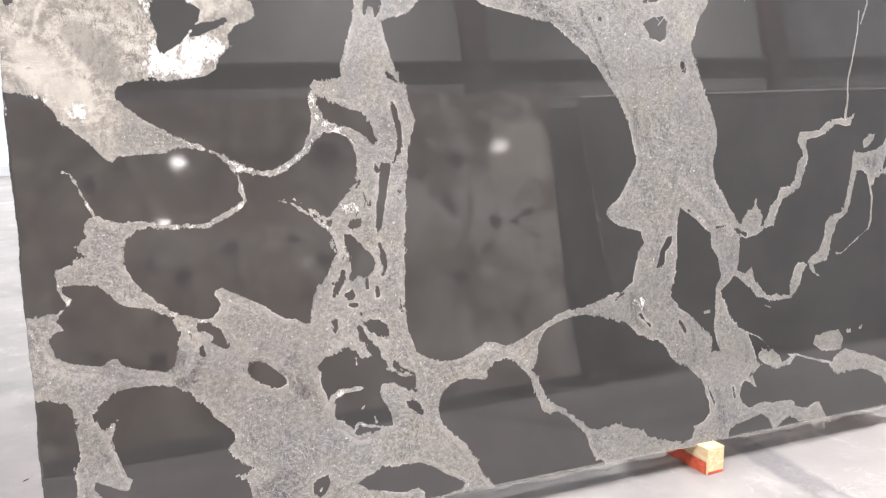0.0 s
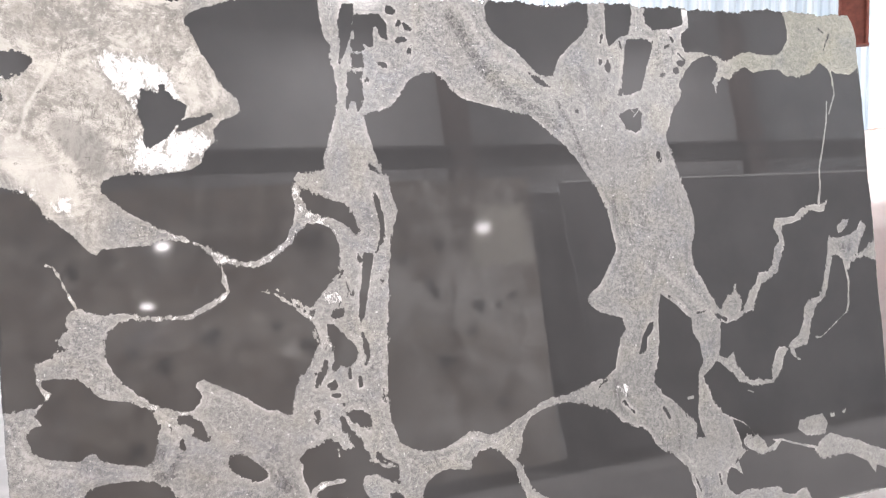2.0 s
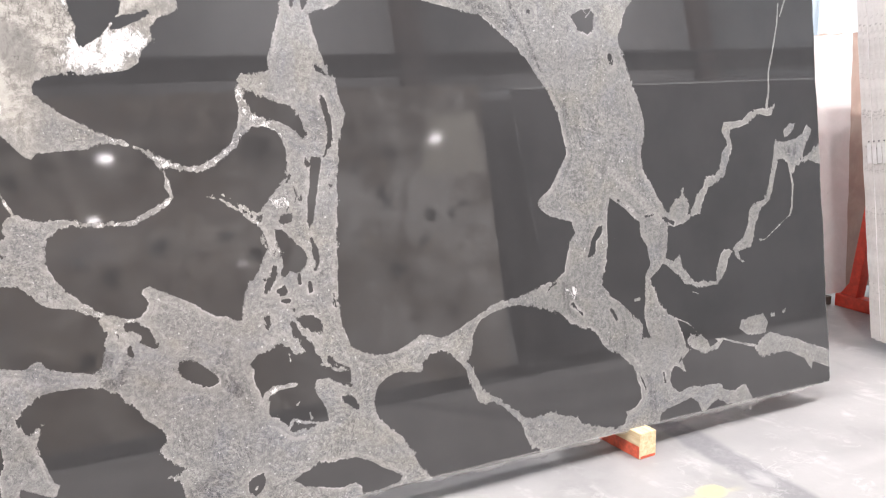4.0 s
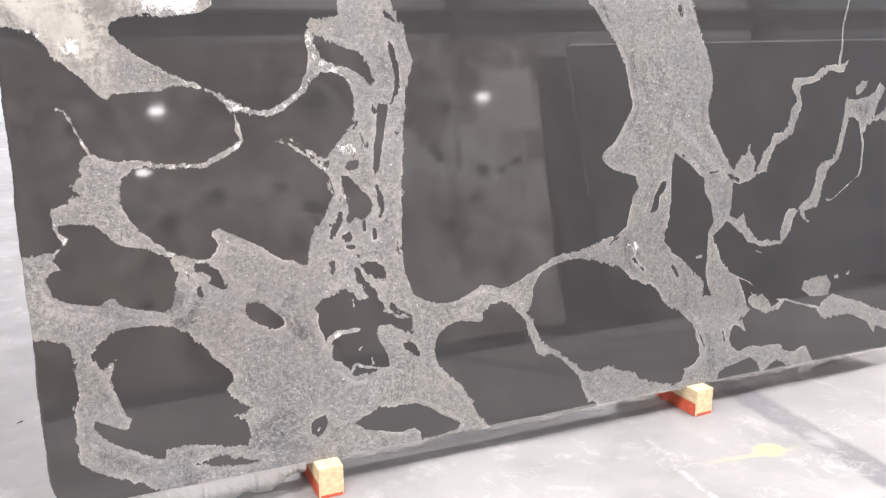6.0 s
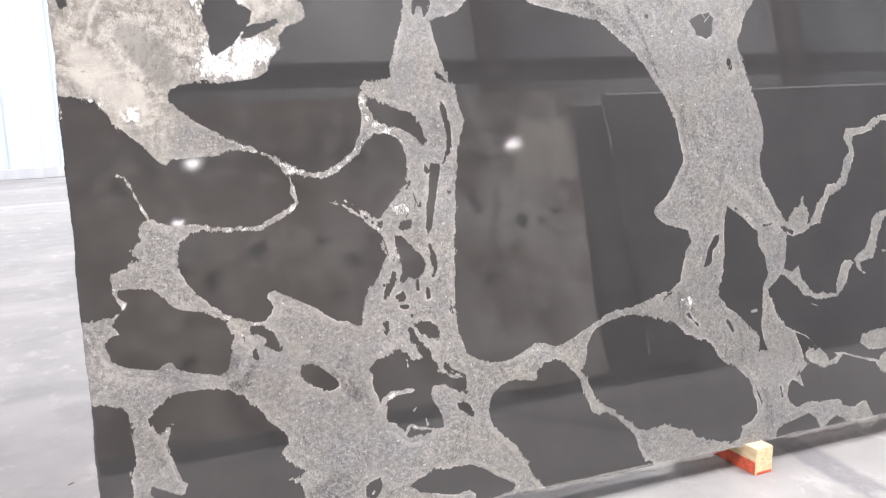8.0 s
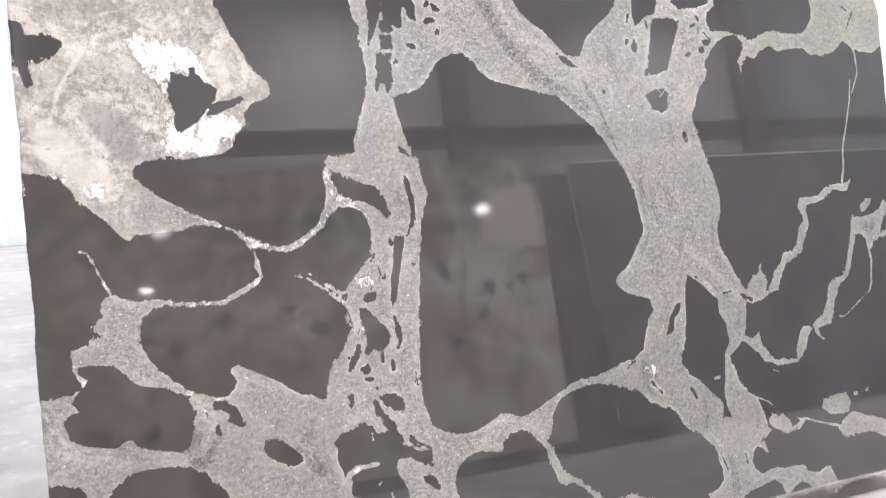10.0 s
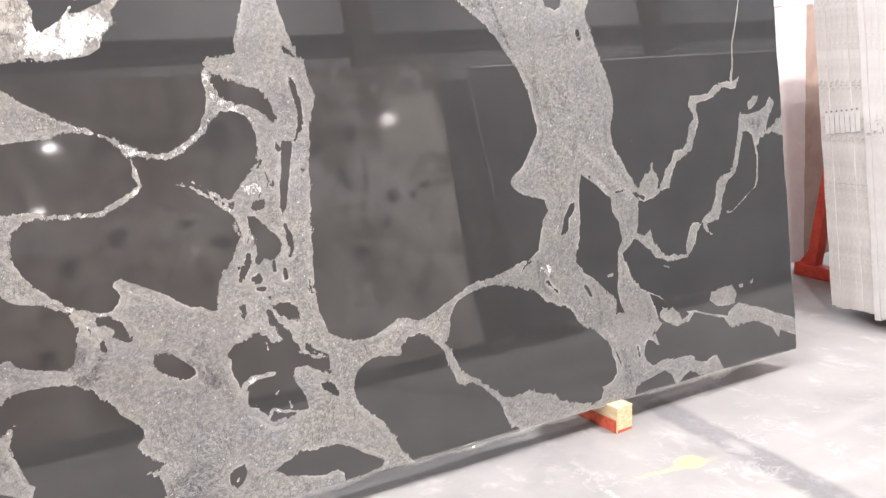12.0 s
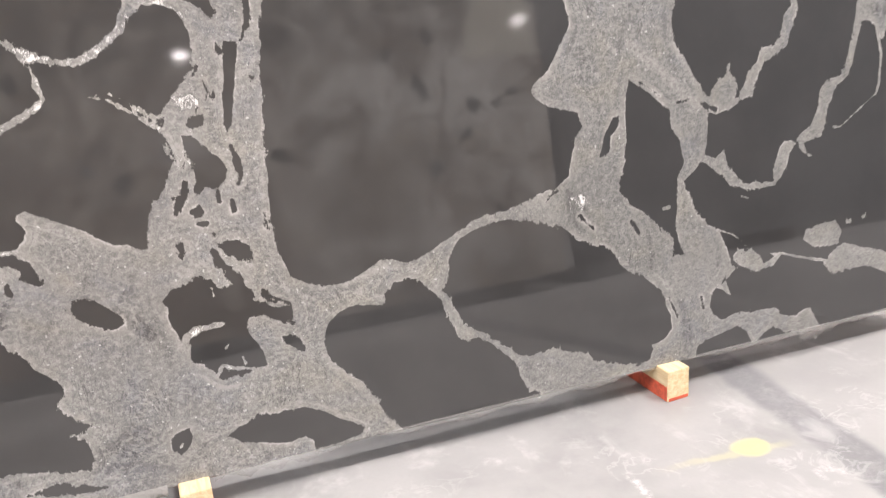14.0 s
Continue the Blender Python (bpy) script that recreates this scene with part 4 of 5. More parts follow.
dark_patch([(0.914, 0.646), (0.926, 0.651), (0.930, 0.627), (0.915, 0.622)])
dark_patch([(0.888, 0.667), (0.896, 0.671), (0.895, 0.653), (0.889, 0.654)])
dark_patch([(0.984, 0.590), (0.998, 0.571), (0.986, 0.575)])
dark_patch([(0.940, 1.016), (0.948, 0.998), (0.941, 0.984), (0.937, 1.002)])
dark_patch([(0.902, 0.927), (0.910, 0.903), (0.919, 0.885), (0.909, 0.893)])
dark_patch([(0.795, 0.862), (0.806, 0.864), (0.800, 0.844), (0.793, 0.839)])
dark_patch([(1.003, 0.934), (1.017, 0.926), (1.009, 0.923)])
dark_patch([(0.991, 1.276), (1.013, 1.264), (1.027, 1.248), (1.011, 1.249), (0.998, 1.260)])
dark_patch([(1.112, 1.733), (1.105, 1.727), (1.093, 1.728), (1.083, 1.734), (1.082, 1.744), (1.087, 1.753), (1.107, 1.749), (1.116, 1.742)])
dark_patch([(1.128, 1.700), (1.122, 1.690), (1.113, 1.692), (1.114, 1.700), (1.117, 1.708), (1.123, 1.714), (1.128, 1.708)])
dark_patch([(1.156, 1.697), (1.163, 1.686), (1.159, 1.676), (1.141, 1.681), (1.135, 1.704), (1.142, 1.706)])
dark_patch([(1.149, 1.651), (1.139, 1.645), (1.116, 1.639), (1.108, 1.646), (1.118, 1.661), (1.143, 1.658)])
dark_patch([(1.077, 1.569), (1.075, 1.563), (1.062, 1.566), (1.050, 1.571), (1.045, 1.579), (1.060, 1.584), (1.070, 1.580), (1.075, 1.575)])
dark_patch([(1.154, 1.618), (1.147, 1.599), (1.142, 1.612), (1.145, 1.624), (1.154, 1.639), (1.155, 1.630)])
dark_patch([(1.018, 1.526), (1.016, 1.518), (1.011, 1.512), (1.007, 1.518), (1.000, 1.521), (1.007, 1.539), (1.013, 1.541)])
dark_patch([(1.838, 1.598), (1.829, 1.584), (1.822, 1.594), (1.825, 1.611), (1.837, 1.607)])
dark_patch([(1.871, 1.581), (1.869, 1.565), (1.861, 1.561), (1.854, 1.562), (1.848, 1.571), (1.846, 1.585), (1.859, 1.601), (1.867, 1.595)])
dark_patch([(2.182, 1.601), (2.170, 1.595), (2.163, 1.587), (2.144, 1.597), (2.142, 1.605), (2.150, 1.612), (2.179, 1.610)])
dark_patch([(2.153, 1.569), (2.144, 1.565), (2.133, 1.564), (2.125, 1.569), (2.122, 1.575), (2.125, 1.581), (2.132, 1.587), (2.147, 1.587)])
dark_patch([(2.042, 1.277), (2.046, 1.261), (2.038, 1.256), (2.031, 1.259), (2.027, 1.270), (2.024, 1.283), (2.027, 1.296), (2.035, 1.296), (2.041, 1.289)])
dark_patch([(1.729, 1.432), (1.730, 1.427), (1.719, 1.427), (1.715, 1.430), (1.720, 1.438), (1.726, 1.439), (1.730, 1.436)])
dark_patch([(2.087, 1.558), (2.078, 1.549), (2.067, 1.554), (2.073, 1.566), (2.080, 1.569), (2.086, 1.565)])
dark_patch([(0.968, 1.649), (0.994, 1.643), (1.011, 1.622), (0.999, 1.612), (0.977, 1.613), (0.965, 1.627)])
dark_patch([(0.953, 1.548), (0.998, 1.552), (0.987, 1.505), (0.997, 1.473), (0.974, 1.431), (0.969, 1.472), (0.959, 1.476), (0.942, 1.431), (0.937, 1.447)])
vein([(0.112, 1.037), (0.127, 1.027), (0.141, 1.000), (0.152, 0.970), (0.164, 0.943), (0.175, 0.921)], 0.0016, 0.0049)
vein([(0.661, 0.920), (0.671, 0.928), (0.698, 0.927), (0.721, 0.912), (0.744, 0.889), (0.767, 0.874), (0.788, 0.851)], 0.0008, 0.0057)
vein([(2.245, 0.359), (2.299, 0.333), (2.331, 0.304), (2.345, 0.283)], 0.0025, 0.0025)
vein([(2.456, 0.253), (2.513, 0.231), (2.601, 0.205), (2.668, 0.182)], 0.0033, 0.0049)
vein([(0.746, 0.331), (0.772, 0.352), (0.799, 0.362), (0.843, 0.365)], 0.0066, 0.0033)
vein([(0.820, 0.244), (0.835, 0.266), (0.860, 0.253), (0.906, 0.242)], 0.0057, 0.0033)
vein([(2.301, 1.528), (2.303, 1.498)], 0.0033, 0.0008)
vein([(2.334, 0.441), (2.354, 0.433)], 0.0033, 0.0016)
vein([(0.381, 0.604), (0.394, 0.579), (0.398, 0.541)], 0.0049, 0.0041)
vein([(2.225, 0.196), (2.251, 0.182), (2.270, 0.161)], 0.0057, 0.0008)
vein([(2.091, 0.448), (2.074, 0.447)], 0.0066, 0.0049)
vein([(2.729, 1.063), (2.750, 1.145), (2.755, 1.215), (2.769, 1.262), (2.782, 1.300), (2.810, 1.394), (2.821, 1.471)], 0.0050, 0.0030)
vein([(2.695, 0.593), (2.667, 0.598)], 0.0016, 0.0033)
vein([(2.827, 1.424), (2.862, 1.497), (2.858, 1.566), (2.836, 1.622)], 0.0028, 0.0045)
vein([(2.834, 0.888), (2.837, 0.864), (2.851, 0.790), (2.841, 0.704), (2.826, 0.673)], 0.0045, 0.0045)
vein([(2.826, 0.673), (2.789, 0.653), (2.704, 0.600), (2.670, 0.591)], 0.0018, 0.0012)
grey_patch([(2.542, 0.277), (2.553, 0.304), (2.592, 0.315), (2.662, 0.316), (2.689, 0.283), (2.668, 0.240), (2.583, 0.246)])
grey_patch([(2.701, 0.310), (2.722, 0.316), (2.723, 0.301), (2.704, 0.298)])
grey_patch([(2.761, 0.315), (2.774, 0.318), (2.776, 0.309), (2.761, 0.307)])
grey_patch([(2.292, 0.248), (2.320, 0.278), (2.357, 0.283), (2.383, 0.259), (2.427, 0.257), (2.467, 0.250), (2.429, 0.216), (2.363, 0.214)])
grey_patch([(2.292, 0.248), (2.291, 0.272), (2.315, 0.290), (2.334, 0.276)])
grey_patch([(2.613, 0.189), (2.654, 0.228), (2.692, 0.242), (2.755, 0.218), (2.827, 0.197), (2.913, 0.155), (2.914, 0.107), (2.903, 0.061), (2.861, 0.117), (2.776, 0.154), (2.702, 0.157), (2.643, 0.148)])
grey_patch([(2.962, 0.001), (3.002, -0.002), (3.007, -0.019), (2.968, -0.016)])
grey_patch([(2.569, 0.024), (2.592, -0.016), (2.577, -0.023), (2.563, 0.000)])
grey_patch([(2.741, 1.081), (2.681, 1.083), (2.643, 1.071), (2.612, 1.044), (2.562, 1.043), (2.521, 1.042), (2.510, 1.012), (2.523, 0.986), (2.531, 0.960), (2.506, 0.927), (2.486, 0.873), (2.469, 0.856), (2.422, 0.852), (2.409, 0.815), (2.376, 0.788), (2.356, 0.756), (2.341, 0.723), (2.384, 0.718), (2.406, 0.765), (2.432, 0.811), (2.472, 0.824), (2.509, 0.846), (2.524, 0.885), (2.547, 0.924), (2.556, 0.964), (2.546, 0.990), (2.552, 1.015), (2.594, 1.020), (2.638, 1.030), (2.665, 1.049), (2.700, 1.065), (2.735, 1.055), (2.760, 1.057), (2.780, 1.097), (2.754, 1.085)])
grey_patch([(2.135, 0.717), (2.200, 0.736), (2.244, 0.738), (2.260, 0.766), (2.295, 0.787), (2.314, 0.814), (2.327, 0.783), (2.339, 0.743), (2.328, 0.722), (2.389, 0.721), (2.347, 0.715), (2.316, 0.696), (2.263, 0.684), (2.221, 0.705), (2.170, 0.703)])
grey_patch([(2.184, 0.615), (2.205, 0.583), (2.253, 0.562), (2.282, 0.584), (2.287, 0.552), (2.311, 0.509), (2.340, 0.480), (2.386, 0.474), (2.446, 0.465), (2.446, 0.500), (2.463, 0.548), (2.488, 0.580), (2.515, 0.576), (2.528, 0.570), (2.537, 0.584), (2.582, 0.609), (2.609, 0.652), (2.624, 0.712), (2.649, 0.735), (2.701, 0.745), (2.726, 0.805), (2.756, 0.886), (2.766, 0.959), (2.788, 0.952), (2.778, 0.884), (2.747, 0.782), (2.730, 0.742), (2.682, 0.716), (2.654, 0.667), (2.636, 0.607), (2.623, 0.573), (2.577, 0.568), (2.556, 0.566), (2.566, 0.539), (2.592, 0.518), (2.571, 0.523), (2.540, 0.553), (2.535, 0.569), (2.511, 0.546), (2.492, 0.503), (2.466, 0.467), (2.451, 0.454), (2.397, 0.455), (2.350, 0.454), (2.307, 0.475), (2.266, 0.511), (2.220, 0.552), (2.167, 0.578)])
grey_patch([(2.767, 0.964), (2.771, 0.943), (2.784, 0.926), (2.757, 0.888), (2.786, 0.889), (2.809, 0.892), (2.829, 0.875), (2.847, 0.836), (2.861, 0.830), (2.875, 0.877), (2.899, 0.885), (2.961, 0.880), (3.005, 0.861), (3.025, 0.946), (2.975, 0.928), (2.931, 0.893), (2.908, 0.890), (2.930, 0.937), (2.968, 0.993), (2.940, 1.011), (2.912, 0.981), (2.879, 0.964), (2.810, 0.951)])
grey_patch([(2.820, 0.971), (2.816, 0.998), (2.849, 1.022), (2.880, 1.023), (2.869, 1.000), (2.836, 0.975)])
grey_patch([(2.859, 0.886), (2.911, 0.885), (2.963, 0.901), (2.999, 0.929), (3.040, 0.918), (3.037, 0.840), (3.000, 0.858), (2.937, 0.879), (2.871, 0.860)])
cream_patch([(-0.037, 1.761), (0.483, 1.786), (0.564, 1.664), (0.641, 1.436), (0.520, 1.274), (0.290, 1.261), (0.271, 1.188), (0.233, 1.050), (0.139, 1.151), (0.028, 1.234), (-0.071, 1.248)])
white_patch([(0.384, 1.295), (0.374, 1.312), (0.399, 1.332), (0.433, 1.348), (0.484, 1.377), (0.493, 1.364), (0.484, 1.330), (0.484, 1.296), (0.444, 1.282), (0.419, 1.280)])
white_patch([(0.335, 1.570), (0.354, 1.562), (0.384, 1.546), (0.415, 1.527), (0.409, 1.512), (0.411, 1.487), (0.380, 1.491), (0.350, 1.512), (0.337, 1.531)])
white_patch([(0.146, 1.186), (0.161, 1.202), (0.175, 1.190), (0.170, 1.172), (0.152, 1.174)])
white_patch([(0.060, 1.225), (0.071, 1.228), (0.081, 1.220), (0.067, 1.215)])
white_patch([(0.392, 1.385), (0.431, 1.323), (0.451, 1.292), (0.356, 1.296), (0.339, 1.341)])
white_patch([(1.808, 0.524), (1.823, 0.524), (1.823, 0.506), (1.810, 0.503)])
white_patch([(0.843, 0.898), (0.863, 0.904), (0.871, 0.889), (0.851, 0.881)])
white_patch([(0.777, 1.198), (0.784, 1.165), (0.804, 1.140), (0.826, 1.117), (0.851, 1.101), (0.873, 1.078), (0.857, 1.090), (0.828, 1.109), (0.803, 1.131), (0.779, 1.155)])
white_patch([(0.284, 1.594), (0.325, 1.580), (0.389, 1.574), (0.444, 1.521), (0.458, 1.472), (0.419, 1.478), (0.398, 1.497), (0.365, 1.477), (0.352, 1.444), (0.319, 1.486), (0.293, 1.519), (0.274, 1.556)])
white_patch([(0.359, 1.330), (0.419, 1.359), (0.479, 1.382), (0.540, 1.350), (0.528, 1.306), (0.482, 1.317), (0.460, 1.274), (0.363, 1.281), (0.336, 1.300)])
tone_band([(1.298, 1.729), (1.365, 1.606), (1.474, 1.492), (1.640, 1.382)], 0.030, 0.028, 0.9)
tone_band([(1.648, 1.475), (1.703, 1.372), (1.756, 1.241)], 0.010, 0.004, 1.0)
tone_band([(1.330, 1.762), (1.416, 1.622), (1.552, 1.565), (1.660, 1.484)], 0.020, 0.016, -0.9)
tone_band([(0.554, 0.099), (0.621, 0.128)], 0.07, 0.05, 0.8)
tone_band([(0.373, 0.463), (0.406, 0.521)], 0.035, 0.03, 0.7)
tone_band([(0.350, 0.465), (0.343, 0.526)], 0.03, 0.03, 0.7)
tone_band([(0.052, 0.527), (0.180, 0.478)], 0.03, 0.03, -0.7)
tone_band([(2.005, 0.906), (2.201, 0.715)], 0.02, 0.02, -0.8)
tone_band([(1.151, 0.403), (1.344, 0.444), (1.589, 0.481)], 0.012, 0.012, -0.8)
tone_band([(0.851, 0.838), (0.858, 0.707)], 0.03, 0.03, -0.5)
tone_band([(1.767, 1.016), (1.908, 0.856)], 0.04, 0.05, 0.35)
tone_band([(1.000, 1.665), (0.999, 1.428)], 0.03, 0.03, -0.4)
tone_band([(1.461, 1.338), (1.663, 1.058)], 0.02, 0.02, -0.7)
tone_band([(0.289, 0.353), (0.471, 0.387)], 0.05, 0.05, -0.4)
tone_band([(0.259, 0.614), (0.295, 0.413)], 0.03, 0.03, -0.5)
tone_band([(0.105, 1.443), (0.210, 1.406)], 0.10, 0.08, -0.25)
tone_band([(0.059, 1.544), (0.202, 1.488)], 0.05, 0.05, 0.3)
tone_band([(0.196, 1.391), (0.233, 1.339)], 0.08, 0.06, 0.45)
tone_band([(0.172, 1.665), (0.266, 1.639)], 0.05, 0.05, 0.35)
tone_band([(0.057, 1.284), (0.145, 1.223)], 0.04, 0.04, -0.6)
tone_band([(0.439, 1.444), (0.557, 1.421)], 0.04, 0.03, 0.3)
tone_band([(0.345, 1.565), (0.490, 1.553)], 0.05, 0.04, -0.5)
tone_band([(0.037, 1.349), (0.100, 1.319), (0.164, 1.281), (0.164, 1.237)], 0.036, 0.038, -0.55)
tone_band([(0.167, 1.215), (0.184, 1.155)], 0.03, 0.03, -0.5)
tone_band([(0.160, 1.554), (0.095, 1.451), (0.067, 1.371)], 0.007, 0.007, -0.5)
tone_band([(0.170, 1.384), (0.247, 1.294)], 0.055, 0.06, 0.55)
tone_band([(0.313, 1.577), (0.450, 1.574)], 0.025, 0.03, 0.6)
tone_band([(0.132, 1.532), (0.260, 1.504)], 0.06, 0.05, -0.5)
tone_band([(0.507, 1.538), (0.577, 1.444)], 0.03, 0.03, 0.35)
tone_band([(0.620, 0.440), (0.668, 0.400), (0.687, 0.373)], 0.028, 0.022, 0.8)


def slit(points, half):
    """A narrow dark crack through the grey."""
    p = np.array(points)
    for a, b in zip(p, p[1:]):
        e = b - a
        s = np.clip(((SX - a[0]) * e[0] + (SZ - a[1]) * e[1]) / (e @ e), 0, 1)
        near = np.hypot(SX - a[0] - s * e[0], SZ - a[1] - s * e[1]) - half
        vein_field[:] = np.minimum(vein_field, np.where(near < 0.012, near, 9.0))


slit([(1.719, 0.522), (1.737, 0.537), (1.755, 0.546)], 0.0030)
slit([(1.817, 0.468), (1.831, 0.448), (1.849, 0.430)], 0.0045)
slit([(1.971, 0.428), (1.982, 0.409), (1.991, 0.393)], 0.0050)
slit([(2.010, 0.808), (2.049, 0.787), (2.086, 0.757)], 0.0010)
slit([(2.128, 0.733), (2.177, 0.734), (2.218, 0.725)], 0.0002)
slit([(2.178, 0.171), (2.182, 0.138)], 0.0045)
slit([(2.070, 0.191), (2.082, 0.161), (2.095, 0.128)], 0.0030)
slit([(2.218, 0.719), (2.238, 0.710), (2.262, 0.698)], 0.0070)
dark_patch([(2.375, 0.286), (2.440, 0.245), (2.397, 0.231)])
grey_patch([(2.870, 0.170), (2.942, 0.147), (3.015, 0.117), (3.014, 0.051), (2.950, 0.074), (2.887, 0.101)])
# cracks and islands of the crowded vein, and crumbs in its neighbours
slit([(1.023, 1.099), (1.015, 1.049), (1.000, 1.013)], 0.0043)
slit([(0.996, 1.272), (1.024, 1.247)], 0.0034)
slit([(0.943, 1.012), (0.946, 0.991)], 0.0035)
slit([(0.899, 0.932), (0.907, 0.908), (0.899, 0.888)], 0.0023)
slit([(0.919, 0.911), (0.915, 0.881)], 0.0023)
slit([(0.800, 0.818), (0.808, 0.780), (0.818, 0.760)], 0.0022)
slit([(0.828, 0.775), (0.826, 0.748)], 0.0023)
slit([(0.823, 0.707), (0.806, 0.677), (0.791, 0.642)], 0.0057)
slit([(0.828, 0.641), (0.844, 0.637)], 0.0070)
slit([(0.837, 0.612), (0.856, 0.610)], 0.0049)
slit([(0.891, 0.679), (0.891, 0.657)], 0.0035)
slit([(0.920, 0.654), (0.925, 0.629)], 0.0049)
slit([(0.938, 0.780), (0.946, 0.746), (0.952, 0.716), (0.942, 0.689)], 0.0046)
slit([(0.867, 0.584), (0.870, 0.551)], 0.0023)
slit([(0.859, 0.541), (0.866, 0.511), (0.886, 0.483), (0.910, 0.456)], 0.0062)
slit([(0.934, 0.500), (0.939, 0.484)], 0.0020)
slit([(0.989, 0.613), (0.990, 0.576)], 0.0027)
slit([(0.880, 0.947), (0.893, 0.965)], 0.0016)
slit([(0.879, 0.876), (0.868, 0.856)], 0.0019)
slit([(2.111, 1.704), (2.133, 1.681)], 0.0030)
slit([(2.152, 1.636), (2.179, 1.611)], 0.0035)
slit([(2.169, 1.678), (2.193, 1.659)], 0.0032)
slit([(2.094, 1.654), (2.117, 1.665)], 0.0024)
slit([(2.812, 1.746), (2.833, 1.732)], 0.0024)
slit([(2.861, 1.726), (2.843, 1.695), (2.828, 1.665)], 0.0024)
slit([(1.845, 1.691), (1.836, 1.664)], 0.0035)
slit([(1.859, 1.604), (1.864, 1.581)], 0.0035)
slit([(1.913, 1.670), (1.919, 1.643)], 0.0027)
vein([(1.945, 1.414), (1.965, 1.434), (1.976, 1.455)], 0.0016, 0.0016)
vein([(1.938, 1.436), (1.957, 1.422)], 0.0014, 0.0014)
vein([(0.842, 0.458), (0.841, 0.437)], 0.0040, 0.0040)
vein([(0.932, 0.411), (0.975, 0.403), (1.008, 0.382)], 0.0030, 0.0030)
vein([(0.850, 0.305), (0.858, 0.315)], 0.0022, 0.0022)
vein([(0.883, 0.276), (0.890, 0.256)], 0.0032, 0.0032)
vein([(0.706, 0.087), (0.714, 0.096)], 0.0022, 0.0022)


def smooth_noise(passes, seed):
    """A smooth random field over the face, of unit spread."""
    f = np.random.default_rng(seed).normal(size=SX.shape)
    for _ in range(passes):
        f = (f + np.roll(f, 1, 0) + np.roll(f, -1, 0) + np.roll(f, 1, 1) + np.roll(f, -1, 1)) / 5
    return f / f.std()


# the hooked strand, the bright strands of the neck and the arc over the small dark pool
vein([(0.652, 0.925), (0.688, 0.916), (0.726, 0.889), (0.764, 0.858), (0.795, 0.833), (0.812, 0.800), (0.823, 0.764)], 0.002, 0.010)
vein([(0.754, 0.325), (0.764, 0.349), (0.786, 0.364), (0.812, 0.365), (0.850, 0.367)], 0.011, 0.006)
tone_band([(0.351, 0.632), (0.384, 0.594), (0.398, 0.555), (0.384, 0.506), (0.364, 0.476)], 0.009, 0.009, -1.4)
tone_band([(0.405, 0.600), (0.412, 0.555), (0.406, 0.520)], 0.006, 0.006, -1.4)


def thin_out():
    """Where a vein is only a thread it is uneven: pinched and beaded, paler, with white lumps."""
    thick = np.maximum(vein_field, 0.0)
    for _ in range(6):
        p = np.pad(thick, 1, mode="edge")
        thick = np.maximum.reduce([p[1:-1, 1:-1], p[2:, 1:-1], p[:-2, 1:-1], p[1:-1, 2:], p[1:-1, :-2]])
    thread = np.clip((0.020 - thick) / 0.011, 0, 1) * np.clip((2.05 - SX) / 0.2, 0, 1)
    bead = smooth_noise(3, 61)
    vein_field[:] -= thread * (0.0012 + 0.0016 * bead)
    tone_field[:] -= 0.55 * thread * (SX < 0.95)
    white_field[:] = np.maximum(white_field, np.where((thread > 0.5) & (SX < 0.9) & (vein_field > 0.001), 0.006 * (smooth_noise(6, 62) - 1.25), -0.06))


thin_out()


def figured_slab():
    """The main slab: a fine front face that carries the figure, ragged sawn edges with a small arris, and a back."""
    n = NX * NZ
    front = np.stack([SX, np.zeros_like(SX), SZ], -1).reshape(-1, 3)
    idx = np.arange(n).reshape(NX, NZ)
    quads = np.stack([idx[:-1, :-1], idx[1:, :-1], idx[1:, 1:], idx[:-1, 1:]], -1).reshape(-1, 4)
    loop = np.concatenate([idx[:, 0], idx[-1, 1:], idx[-2::-1, -1], idx[0, -2:0:-1]])
    rng = np.random.default_rng(8)
    ring = front[loop].copy()
    centre = np.array([SLAB_W / 2, 0, SLAB_H / 2])
    out = ring - centre
    out /= np.linalg.norm(out, axis=1)[:, None]
    k = len(loop)
    rings = []
    for o, depth in ((0.004, 0.0012), (0.0075, 0.0045), (0.0085, 0.0095)):
        r = ring + out * o
        r[:, 1] = depth
        rings.append(r)
    chip = np.convolve(rng.random(k + 8), np.ones(9) / 9, "valid") - 0.5
    back = ring + out * (0.006 + 0.016 * chip)[:, None]
    back[:, 1] = SLAB_T
    verts = np.concatenate([front, *rings, back])
    rows = [loop] + [n + k * i + np.arange(k) for i in range(4)]
    rim = [np.stack([p, np.roll(p, -1), np.roll(q, -1), q], -1)[:, ::-1] for p, q in zip(rows, rows[1:])]
    b0 = rows[-1]
    faces = [tuple(f) for f in np.concatenate([quads, *rim]).tolist()] + [tuple(b0[::-1].tolist())]
    me = bpy.data.meshes.new("stone_slab")
    me.from_pydata(verts.tolist(), [], faces)
    me.materials.append(STONE)
    me.materials.append(EDGE)
    which = np.zeros(len(faces), np.int32)
    which[len(quads) + 3 * k:] = 1
    me.polygons.foreach_set("material_index", which)
    for name, field in (("vein", vein_field), ("cream", cream_field), ("white", white_field), ("tone", tone_field)):
        at = me.attributes.new(name, "FLOAT", "POINT")
        flat = field.reshape(-1)
        at.data.foreach_set("value", np.concatenate([flat] + [flat[loop]] * 4).astype(np.float32))
    ob = new("stone_slab", me)
    ob.matrix_basis = pose(0, 0, BLOCK, -LEAN)
    return tagged(ob, "polished black stone slab with ragged grey veins and a cream corner, leaning on timber blocks", "stone slab")


main_slab = figured_slab()


